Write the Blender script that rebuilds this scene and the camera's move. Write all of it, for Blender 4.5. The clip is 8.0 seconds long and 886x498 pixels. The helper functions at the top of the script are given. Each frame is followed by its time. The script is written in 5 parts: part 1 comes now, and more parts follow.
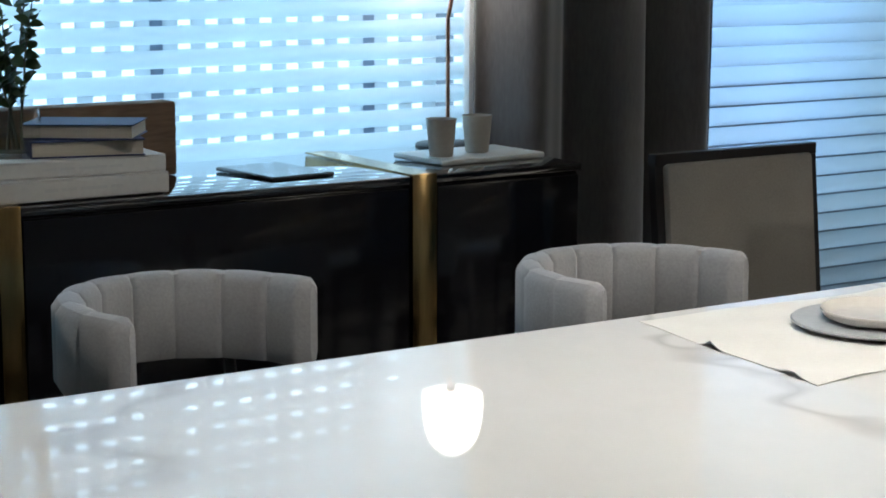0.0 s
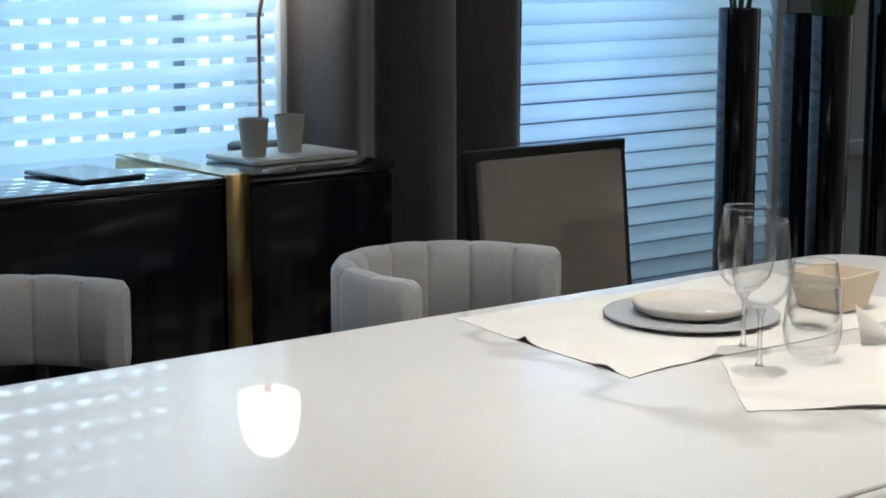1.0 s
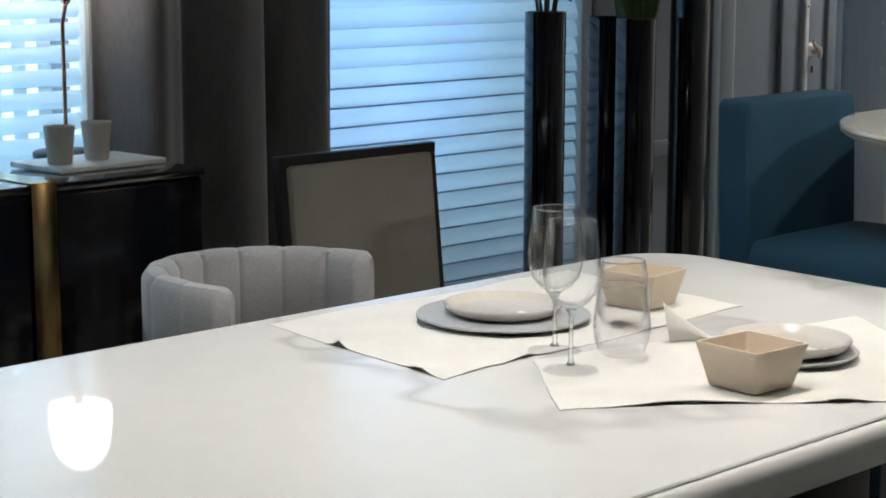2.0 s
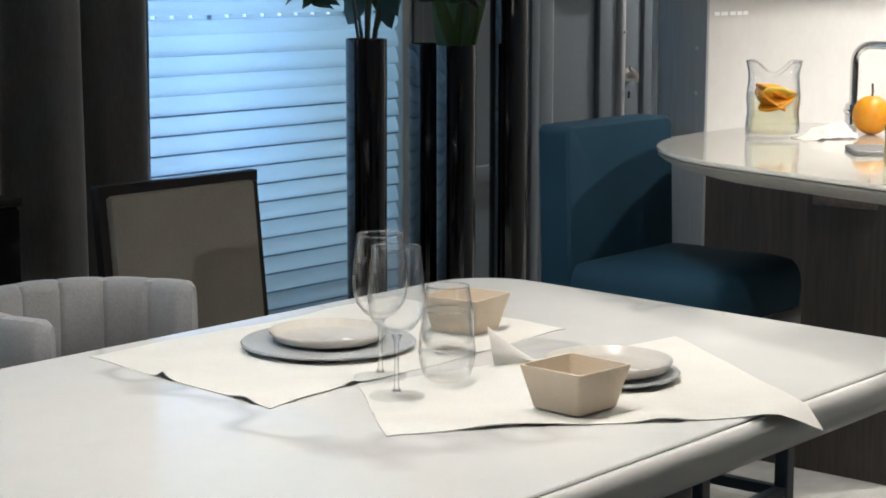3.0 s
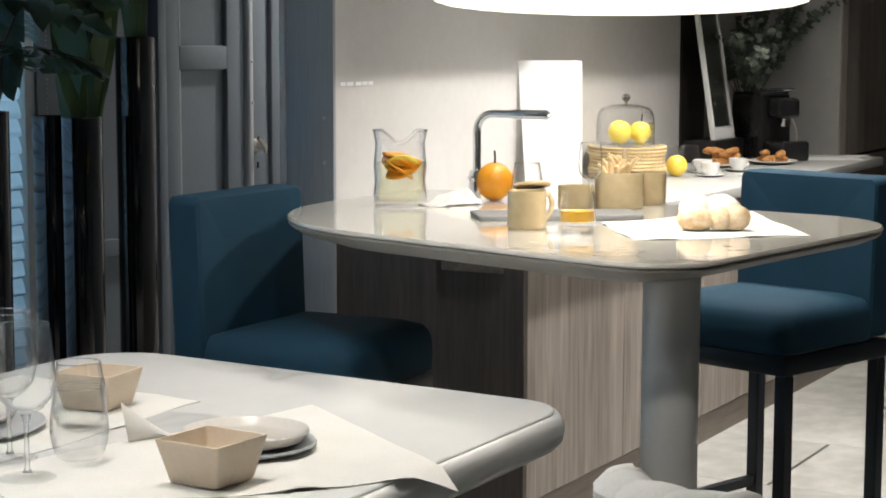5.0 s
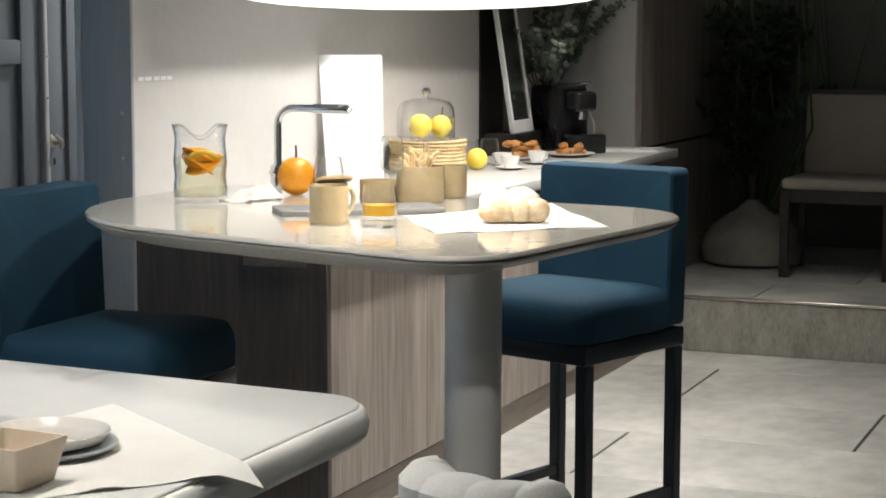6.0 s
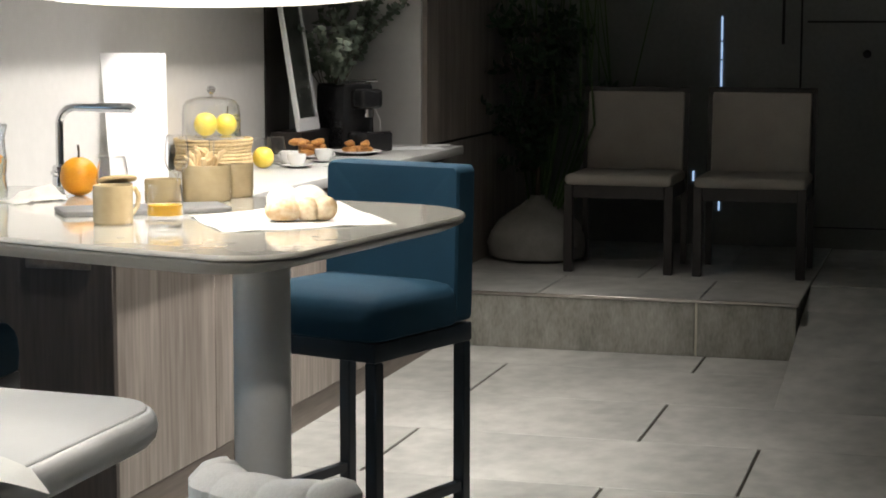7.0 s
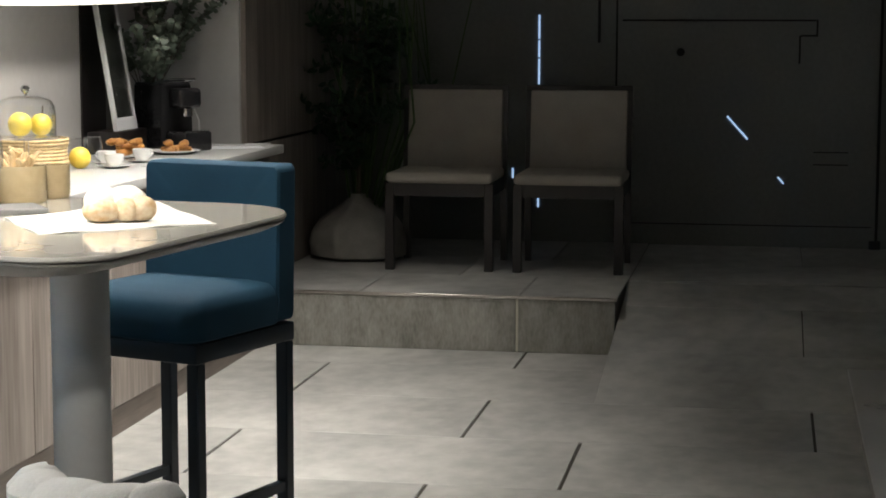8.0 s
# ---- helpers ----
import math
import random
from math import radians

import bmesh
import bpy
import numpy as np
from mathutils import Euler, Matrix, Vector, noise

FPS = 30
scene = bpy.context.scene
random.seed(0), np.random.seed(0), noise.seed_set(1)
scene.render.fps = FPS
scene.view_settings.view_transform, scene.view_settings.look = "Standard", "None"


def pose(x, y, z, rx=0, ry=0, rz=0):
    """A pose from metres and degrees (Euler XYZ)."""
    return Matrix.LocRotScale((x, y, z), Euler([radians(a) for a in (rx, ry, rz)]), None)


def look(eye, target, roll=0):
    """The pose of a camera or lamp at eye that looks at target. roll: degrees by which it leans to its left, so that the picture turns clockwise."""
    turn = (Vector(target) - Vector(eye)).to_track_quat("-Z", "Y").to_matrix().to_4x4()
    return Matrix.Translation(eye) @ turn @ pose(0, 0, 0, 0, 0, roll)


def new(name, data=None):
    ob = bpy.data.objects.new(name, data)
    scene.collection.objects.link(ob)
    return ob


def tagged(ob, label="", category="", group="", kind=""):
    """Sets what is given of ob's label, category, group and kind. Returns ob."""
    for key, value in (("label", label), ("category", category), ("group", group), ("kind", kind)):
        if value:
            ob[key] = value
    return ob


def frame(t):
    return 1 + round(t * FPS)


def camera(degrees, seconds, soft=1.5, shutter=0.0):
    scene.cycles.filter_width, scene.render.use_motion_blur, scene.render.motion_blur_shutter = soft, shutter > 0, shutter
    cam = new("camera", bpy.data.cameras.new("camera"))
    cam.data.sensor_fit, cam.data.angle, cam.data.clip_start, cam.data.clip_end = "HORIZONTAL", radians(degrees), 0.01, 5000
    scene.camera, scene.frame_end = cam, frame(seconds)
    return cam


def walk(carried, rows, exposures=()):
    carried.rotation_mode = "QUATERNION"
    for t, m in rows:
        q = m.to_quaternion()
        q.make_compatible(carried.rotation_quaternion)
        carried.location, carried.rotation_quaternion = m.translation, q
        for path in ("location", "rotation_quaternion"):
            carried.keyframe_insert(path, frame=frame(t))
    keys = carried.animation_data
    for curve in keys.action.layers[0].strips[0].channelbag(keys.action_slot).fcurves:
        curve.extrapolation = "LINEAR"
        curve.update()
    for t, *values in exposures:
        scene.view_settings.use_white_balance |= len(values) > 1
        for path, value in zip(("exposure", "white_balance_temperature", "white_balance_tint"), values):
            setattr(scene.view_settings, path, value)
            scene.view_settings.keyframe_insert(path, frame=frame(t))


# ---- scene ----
cam = camera(27.125, 8.0, soft=1.8)
EYE, LEAN = 1.43, 0.11
# seconds, heading (degrees clockwise from the window wall's normal), pitch: a tripod pan with a tilt up on the way
ROWS = [
    (0.0, 32.600, -9.796),
    (0.5, 35.593, -9.799),
    (1.0, 38.456, -9.812),
    (1.5, 41.150, -9.772),
    (2.0, 44.393, -9.668),
    (2.2, 45.691, -9.624),
    (3.3, 51.455, -8.276),
    (3.5, 52.519, -7.862),
    (4.0, 55.266, -7.036),
    (4.5, 58.176, -6.685),
    (4.7, 59.522, -6.624),
    (5.8, 66.404, -6.782),
    (6.0, 67.675, -6.785),
    (6.5, 70.945, -6.813),
    (7.0, 74.330, -6.839),
    (7.5, 77.261, -6.855),
    (8.0, 79.932, -6.877),
]
walk(cam, [(t, pose(0, 0, EYE, 90 + pitch, 0, -heading) @ pose(0, 0, 0, 0, 0, LEAN)) for t, heading, pitch in ROWS],
     exposures=[(0.0, 0.0), (8.0, 0.0)])

# ---- light ----
world = bpy.data.worlds.new("sky")
scene.world = world
world.use_nodes = True
wn = world.node_tree
sky = wn.nodes.new("ShaderNodeTexSky")
sky.sky_type, sky.sun_disc = "NISHITA", False
sky.sun_elevation, sky.sun_rotation = radians(40), radians(20)
wn.links.new(sky.outputs[0], wn.nodes["Background"].inputs[0])
wn.nodes["Background"].inputs[1].default_value = 0.1


def lamp(name, kind, m, energy, colour, **more):
    data = bpy.data.lights.new(name, kind)
    data.energy, data.color = energy, colour
    if "size" in more:
        data.shape, data.size, data.size_y = "RECTANGLE", more["size"][0], more["size"][1]
    if "radius" in more:
        data.shadow_soft_size = more["radius"]
    if "cone" in more:
        data.spot_size, data.spot_blend = radians(more["cone"]), more.get("blend", 0.6)
    ob = new(name, data)
    ob.matrix_world = m
    return ob


DAY = (0.45, 0.74, 1.0)
DAY_SHADE = (0.32, 0.56, 1.0)
NEUTRAL = (1.0, 0.945, 0.87)
lamp("daylight_window", "AREA", pose(1.6, 4.42, 1.35, -90, 0, 0), 35, DAY, size=(2.2, 2.0))
lamp("daylight_window", "AREA", pose(3.80, 4.405, 1.12, -90, 0, 0), 6, DAY_SHADE, size=(0.75, 0.75))
# unseen ceiling downlights, several added to brighten wall, door and riser: x, y, watts, beam angle, the point that
# each is turned to
SPOTS = [(1.3, 1.9, 86, 118, (1.3, 1.91, 0)), (2.4, 1.9, 97, 82, (2.4, 1.91, 0)), (4.35, 1.75, 160, 92, (4.35, 1.76, 0)), (5.45, 1.75, 290, 94, (5.45, 2.25, 0)),
         (6.45, 1.80, 170, 88, (6.45, 2.30, 0)), (7.35, 1.75, 66, 84, (7.35, 1.76, 0)), (6.9, 3.6, 250, 130, (6.9, 3.61, 0)), (5.7, 0.25, 140, 70, (5.5, 2.81, 0.4)),
         (1.7, 0.8, 62, 46, (3.5, 1.5, 0.7)), (5.4, 1.5, 80, 34, (7.95, 1.75, 0.12))]
for sx, sy, energy, cone, target in SPOTS:
    lamp("unseen_downlight_beam", "SPOT", look((sx, sy, 2.66), target), energy, NEUTRAL, radius=0.05, cone=cone, blend=1.0)
lamp("pendant_glow", "SPOT", pose(3.45, 1.47, 1.468), 17, NEUTRAL, radius=0.012, cone=164, blend=0.3)



# ---- materials ----
def mat(name, a, b, rough=0.5, metal=0.0, scale=4.0, fine=90.0, mix=0.35, bump=0.15, dist=0.002, coat=0.0, stretch=(1, 1, 1),
        sheen=0.0, rough_var=0.08, random_tone=0.0, spec=0.5):
    """A surface of two tones, mottled at two scales, with fine relief."""
    m = bpy.data.materials.new(name)
    m.use_nodes = True
    t = m.node_tree
    p = t.nodes["Principled BSDF"]
    co = t.nodes.new("ShaderNodeTexCoord")
    mp = t.nodes.new("ShaderNodeMapping")
    mp.inputs["Scale"].default_value = stretch
    t.links.new(co.outputs["Object"], mp.inputs[0])
    big, small = t.nodes.new("ShaderNodeTexNoise"), t.nodes.new("ShaderNodeTexNoise")
    for n, s, d in ((big, scale, 5), (small, fine, 3)):
        n.inputs["Scale"].default_value, n.inputs["Detail"].default_value = s, d
        t.links.new(mp.outputs[0], n.inputs["Vector"])
    sm = t.nodes.new("ShaderNodeMix")
    sm.data_type = "FLOAT"
    sm.inputs[0].default_value = mix
    t.links.new(big.outputs[0], sm.inputs[2])
    t.links.new(small.outputs[0], sm.inputs[3])
    ramp = t.nodes.new("ShaderNodeValToRGB")
    ramp.color_ramp.elements[0].position, ramp.color_ramp.elements[1].position = 0.34, 0.66
    ramp.color_ramp.elements[0].color, ramp.color_ramp.elements[1].color = (*a, 1), (*b, 1)
    t.links.new(sm.outputs[0], ramp.inputs[0])
    colour = ramp.outputs[0]
    if random_tone:
        info, hsv = t.nodes.new("ShaderNodeObjectInfo"), t.nodes.new("ShaderNodeHueSaturation")
        rng = t.nodes.new("ShaderNodeMapRange")
        rng.inputs[3].default_value, rng.inputs[4].default_value = 1 - random_tone, 1 + random_tone
        t.links.new(info.outputs["Random"], rng.inputs[0])
        t.links.new(rng.outputs[0], hsv.inputs["Value"])
        t.links.new(colour, hsv.inputs["Color"])
        colour = hsv.outputs[0]
    t.links.new(colour, p.inputs["Base Color"])
    rr = t.nodes.new("ShaderNodeMapRange")
    rr.inputs[3].default_value, rr.inputs[4].default_value = max(0.02, rough - rough_var), min(1, rough + rough_var)
    t.links.new(big.outputs[0], rr.inputs[0])
    t.links.new(rr.outputs[0], p.inputs["Roughness"])
    p.inputs["Metallic"].default_value = metal
    p.inputs["Specular IOR Level"].default_value = spec
    p.inputs["Coat Weight"].default_value = coat
    p.inputs["Coat Roughness"].default_value = 0.05
    p.inputs["Sheen Weight"].default_value = sheen
    if bump:
        bp = t.nodes.new("ShaderNodeBump")
        bp.inputs["Strength"].default_value, bp.inputs["Distance"].default_value = bump, dist
        t.links.new(small.outputs[0], bp.inputs["Height"])
        t.links.new(bp.outputs[0], p.inputs["Normal"])
    return m


def glow(name, colour, strength):
    m = bpy.data.materials.new(name)
    m.use_nodes = True
    p = m.node_tree.nodes["Principled BSDF"]
    p.inputs["Base Color"].default_value = (0.8, 0.8, 0.78, 1)
    p.inputs["Emission Color"].default_value = (*colour, 1)
    p.inputs["Emission Strength"].default_value = strength
    return m


def clear(name, tint=(0.97, 0.985, 0.98), ior=1.5, solid_glass=0.0, edge=0.9):
    """Thin clear glass: what lies behind, and a gloss that grows at grazing angles."""
    m = bpy.data.materials.new(name)
    m.use_nodes = True
    t = m.node_tree
    t.nodes.remove(t.nodes["Principled BSDF"])
    tr, gl, fr, mx, pw = (t.nodes.new("ShaderNode" + k) for k in ("BsdfTransparent", "BsdfGlossy", "LayerWeight", "MixShader", "Math"))
    tr.inputs[0].default_value = (*tint, 1)
    gl.inputs["Roughness"].default_value = 0.025
    fr.inputs[0].default_value = 0.5
    pw.operation = "POWER"
    pw.inputs[1].default_value = 3.1 * ior / 1.5
    t.links.new(fr.outputs["Facing"], pw.inputs[0])
    lo = t.nodes.new("ShaderNodeMapRange")
    lo.inputs[3].default_value, lo.inputs[4].default_value = 0.03, edge
    t.links.new(pw.outputs[0], lo.inputs[0])
    for i, o in ((0, lo), (1, tr), (2, gl)):
        t.links.new(o.outputs[0], mx.inputs[i])
    out = mx
    if solid_glass:
        out, rf = t.nodes.new("ShaderNodeMixShader"), t.nodes.new("ShaderNodeBsdfGlass")
        rf.inputs["IOR"].default_value, rf.inputs["Roughness"].default_value = ior, 0.0
        out.inputs[0].default_value = solid_glass
        t.links.new(mx.outputs[0], out.inputs[1])
        t.links.new(rf.outputs[0], out.inputs[2])
    t.links.new(out.outputs[0], t.nodes["Material Output"].inputs[0])
    return m


def veil(name, a, through_part, tint):
    """A thin skin that lets part of the light through, as shutter plastic and lamp fabric do."""
    m = bpy.data.materials.new(name)
    m.use_nodes = True
    t = m.node_tree
    p = t.nodes["Principled BSDF"]
    p.inputs["Base Color"].default_value, p.inputs["Roughness"].default_value = (*a, 1), 0.45
    tl, mx, n = (t.nodes.new("ShaderNode" + k) for k in ("BsdfTranslucent", "MixShader", "TexNoise"))
    co = t.nodes.new("ShaderNodeTexCoord")
    n.inputs["Scale"].default_value = 1.6
    t.links.new(co.outputs["Object"], n.inputs["Vector"])
    rr = t.nodes.new("ShaderNodeMapRange")
    rr.inputs[3].default_value, rr.inputs[4].default_value = through_part * 0.8, through_part * 1.2
    t.links.new(n.outputs[0], rr.inputs[0])
    tl.inputs[0].default_value = (*tint, 1)
    t.links.new(rr.outputs[0], mx.inputs[0])
    t.links.new(p.outputs[0], mx.inputs[1])
    t.links.new(tl.outputs[0], mx.inputs[2])
    t.links.new(mx.outputs[0], t.nodes["Material Output"].inputs[0])
    return m


def marble(name):
    m = mat(name, (0.74, 0.74, 0.73), (0.80, 0.80, 0.79), rough=0.022, scale=1.5, fine=14, mix=0.3, bump=0.0, coat=0.0, rough_var=0.003, spec=0.20)
    t = m.node_tree
    p = t.nodes["Principled BSDF"]
    old = p.inputs["Base Color"].links[0].from_socket
    co = t.nodes.new("ShaderNodeTexCoord")
    warp, vein = t.nodes.new("ShaderNodeTexNoise"), t.nodes.new("ShaderNodeTexNoise")
    warp.inputs["Scale"].default_value = 3.2
    add = t.nodes.new("ShaderNodeVectorMath")
    add.operation = "MULTIPLY_ADD"
    add.inputs[1].default_value = (0.5, 0.5, 0.5)
    t.links.new(co.outputs["Object"], warp.inputs["Vector"])
    t.links.new(warp.outputs["Color"], add.inputs[0])
    t.links.new(co.outputs["Object"], add.inputs[2])
    vein.inputs["Scale"].default_value, vein.inputs["Detail"].default_value = 0.9, 2
    t.links.new(add.outputs[0], vein.inputs["Vector"])
    r = t.nodes.new("ShaderNodeValToRGB")
    e = r.color_ramp.elements
    e[0].position, e[1].position = 0.482, 0.513
    e[0].color = e[1].color = (0, 0, 0, 1)
    k = e.new(0.5)
    k.color = (1, 1, 1, 1)
    t.links.new(vein.outputs[0], r.inputs[0])
    cut = t.nodes.new("ShaderNodeTexNoise")
    cut.inputs["Scale"].default_value = 2.4
    t.links.new(co.outputs["Object"], cut.inputs["Vector"])
    mul = t.nodes.new("ShaderNodeMath")
    mul.operation = "MULTIPLY"
    t.links.new(r.outputs[0], mul.inputs[0])
    t.links.new(cut.outputs[0], mul.inputs[1])
    mx = t.nodes.new("ShaderNodeMix")
    mx.data_type = "RGBA"
    mx.inputs[7].default_value = (0.47, 0.465, 0.46, 1)
    t.links.new(mul.outputs[0], mx.inputs[0])
    t.links.new(old, mx.inputs[6])
    t.links.new(mx.outputs[2], p.inputs["Base Color"])
    return m


MARBLE = marble("white_marble")
RIM = mat("pale_grey_lacquer", (0.76, 0.76, 0.75), (0.81, 0.81, 0.80), rough=0.5, coat=0.1, bump=0.02)
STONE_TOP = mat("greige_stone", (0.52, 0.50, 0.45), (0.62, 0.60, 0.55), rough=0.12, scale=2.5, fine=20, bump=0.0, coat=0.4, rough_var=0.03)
# tone lowered to carry the shade along the counter's rim
STONE_RIM = mat("shaded_greige_lacquer", (0.28, 0.27, 0.245), (0.33, 0.32, 0.29), rough=0.5, bump=0.03)
COLUMN = mat("grey_lacquer", (0.60, 0.595, 0.58), (0.65, 0.645, 0.63), rough=0.35, bump=0.05)
WORKTOP = mat("grey_laminate", (0.42, 0.42, 0.41), (0.48, 0.48, 0.47), rough=0.3, bump=0.05)
WOOD = mat("greyed_oak", (0.155, 0.130, 0.115), (0.34, 0.295, 0.265), rough=0.5, scale=4.2, fine=17, mix=0.42, stretch=(3.2, 3.2, 0.20), bump=0.2)
# the end panel's deep shade is put into a darker oak
SHADED_OAK = mat("shaded_end_oak", (0.036, 0.029, 0.026), (0.078, 0.063, 0.055), rough=0.5, scale=5, fine=28, mix=0.55, stretch=(3.2, 3.2, 0.22), bump=0.2)
PLINTH = mat("dark_greyed_oak", (0.12, 0.095, 0.08), (0.20, 0.165, 0.14), rough=0.5, scale=5, fine=28, mix=0.5, stretch=(0.22, 3, 3), bump=0.2)
DARKWOOD = mat("espresso_wood", (0.012, 0.010, 0.010), (0.022, 0.018, 0.017), rough=0.35, scale=6, fine=60, stretch=(3, 3, 0.4))
BLACK = mat("black_gloss", (0.006, 0.006, 0.008), (0.010, 0.010, 0.013), rough=0.10, scale=1.5, fine=12, bump=0.02, coat=0.0, rough_var=0.03)
BLACK_SATIN = mat("black_satin", (0.010, 0.010, 0.012), (0.018, 0.018, 0.02), rough=0.4)
BLACK_TOP = mat("black_mirror_gloss", (0.006, 0.006, 0.008), (0.010, 0.010, 0.013), rough=0.04, scale=1.5, fine=12, bump=0.0, rough_var=0.01, spec=0.9, coat=1.0)
GLAZE = mat("black_glaze", (0.005, 0.005, 0.007), (0.008, 0.008, 0.011), rough=0.06, scale=3, fine=20, bump=0.03, rough_var=0.02, spec=0.7)
BRASS = mat("brushed_brass", (0.36, 0.24, 0.10), (0.50, 0.35, 0.16), rough=0.2, metal=1.0, scale=4, fine=40, stretch=(6, 6, 0.5), bump=0.08)
COPPER = mat("copper", (0.62, 0.32, 0.22), (0.72, 0.40, 0.28), rough=0.25, metal=1.0, bump=0.02)
CHROME = mat("chrome", (0.62, 0.62, 0.63), (0.7, 0.7, 0.7), rough=0.1, metal=1.0, bump=0.0)
NICKEL = mat("aged_nickel", (0.42, 0.39, 0.36), (0.55, 0.52, 0.49), rough=0.3, metal=1.0, bump=0.05)
TUB = mat("light_grey_velvet", (0.31, 0.31, 0.315), (0.40, 0.40, 0.405), rough=0.9, scale=9, fine=160, mix=0.45, bump=0.35, sheen=0.5)
CREAM_CLOTH = mat("cream_boucle", (0.70, 0.69, 0.67), (0.82, 0.81, 0.79), rough=0.95, scale=12, fine=140, mix=0.5, bump=0.5, sheen=0.3)
TAUPE = mat("taupe_linen", (0.29, 0.265, 0.235), (0.37, 0.34, 0.305), rough=0.95, scale=6, fine=240, mix=0.5, bump=0.3)
TEAL = mat("teal_leatherette", (0.009, 0.039, 0.070), (0.013, 0.053, 0.090), rough=0.75, scale=5, fine=220, mix=0.25, bump=0.15, spec=0.25)
NAVY_METAL = mat("dark_navy_lacquer", (0.010, 0.018, 0.028), (0.014, 0.024, 0.036), rough=0.35, bump=0.02)
CURTAIN = mat("dark_grey_velvet", (0.080, 0.073, 0.073), (0.145, 0.133, 0.132), rough=0.85, scale=6, fine=120, stretch=(1, 1, 0.25), sheen=0.9, bump=0.2)
WALL_BLUE = mat("blue_grey_paint", (0.128, 0.156, 0.190), (0.155, 0.184, 0.218), rough=0.5, scale=2, fine=60, bump=0.08)
BEAD = mat("pale_bead_and_lit_edge", (0.36, 0.39, 0.42), (0.45, 0.47, 0.49), rough=0.4, bump=0.05)
END_PAINT = mat("grey_brushed_panel", (0.25, 0.275, 0.30), (0.31, 0.335, 0.36), rough=0.42, scale=3, fine=40, mix=0.5, stretch=(3, 3, 0.15), bump=0.06)
PLASTER = mat("pale_grey_panel", (0.50, 0.492, 0.482), (0.56, 0.552, 0.54), rough=0.45, scale=1.4, fine=30, bump=0.05)
CEILING = mat("white_paint", (0.70, 0.70, 0.69), (0.76, 0.76, 0.75), rough=0.8, bump=0.1)
DARKWALL = mat("dark_grey_paint", (0.135, 0.142, 0.135), (0.185, 0.192, 0.183), rough=0.6, scale=1.6, fine=40, bump=0.15)
DARKLINE = mat("dark_joint", (0.012, 0.012, 0.012), (0.02, 0.02, 0.02), rough=0.8)
TILE = mat("grey_slate_tile", (0.22, 0.22, 0.21), (0.47, 0.465, 0.44), rough=0.42, scale=1.9, fine=11, mix=0.36, bump=0.35, dist=0.004, stretch=(0.8, 1.0, 1), random_tone=0.12)
GROUT = mat("brown_grout", (0.035, 0.031, 0.025), (0.06, 0.054, 0.044), rough=0.9)
PALE_GROUT = mat("pale_trim", (0.45, 0.42, 0.34), (0.55, 0.52, 0.43), rough=0.6)
CONCRETE = mat("concrete_riser", (0.17, 0.165, 0.145), (0.34, 0.33, 0.30), rough=0.7, scale=7, fine=60, mix=0.4, stretch=(1, 1.6, 0.6), bump=0.4)
SLAT = veil("shutter_plastic", (0.70, 0.73, 0.76), 0.55, (0.80, 0.88, 0.92))
SLAT_GREY = veil("grey_shade_line_and_plug", (0.30, 0.34, 0.40), 0.45, (0.45, 0.55, 0.66))
BACKDROP = glow("hazy_sky", (0.56, 0.82, 1.0), 1.8)
GLASS = clear("clear_glass", tint=(0.997, 0.999, 0.999), solid_glass=0.0)
THICK_GLASS = clear("thick_clear_glass", tint=(0.995, 0.998, 0.998), solid_glass=0.4, edge=0.45)
FOOT_GLASS = clear("foot_clear_glass", tint=(1.0, 1.0, 1.0), edge=0.22)
OPAL = glow("opal_glass", (1.0, 0.94, 0.86), 6.0)
LED = glow("downlight_lens", (1.0, 0.93, 0.84), 12.0)
DIFFUSER = glow("lit_diffuser", (1.0, 0.955, 0.80), 1.25)
SHADE = veil("cream_lampshade", (0.78, 0.74, 0.64), 0.6, (0.9, 0.84, 0.70))


# ---- helpers for shapes ----
def box(bm, x0, y0, z0, x1, y1, z1, bev=0.0, seg=2):
    r = bmesh.ops.create_cube(bm, size=1)
    v = r["verts"]
    bmesh.ops.scale(bm, vec=(x1 - x0, y1 - y0, z1 - z0), verts=v)
    bmesh.ops.translate(bm, vec=((x0 + x1) / 2, (y0 + y1) / 2, (z0 + z1) / 2), verts=v)
    if bev:
        e = list({e for q in v for e in q.link_edges})
        bmesh.ops.bevel(bm, geom=e, offset=bev, segments=seg, affect="EDGES", profile=0.5)
    return bm


def B(*args, **kw):
    return box(bmesh.new(), *args, **kw)


def skin(bm, rings, closed=True, caps=True):
    """Joins rings of points, each of one length, into a skin."""
    vs = [[bm.verts.new(p) for p in r] for r in rings]
    n = len(vs[0])
    for a, b in zip(vs, vs[1:]):
        for i in range(n if closed else n - 1):
            j = (i + 1) % n
            bm.faces.new((a[i], a[j], b[j], b[i]))
    if caps and closed:
        bm.faces.new(vs[0][::-1])
        bm.faces.new(vs[-1])
    return bm


def lathe(bm, prof, n=28, c=(0, 0, 0), caps=False):
    rings = [[(c[0] + max(r, 1e-4) * math.cos(2 * math.pi * i / n), c[1] + max(r, 1e-4) * math.sin(2 * math.pi * i / n), c[2] + z)
              for i in range(n)] for r, z in prof]
    return skin(bm, rings, caps=caps or (prof[0][0] < 0.002 and prof[-1][0] < 0.002))


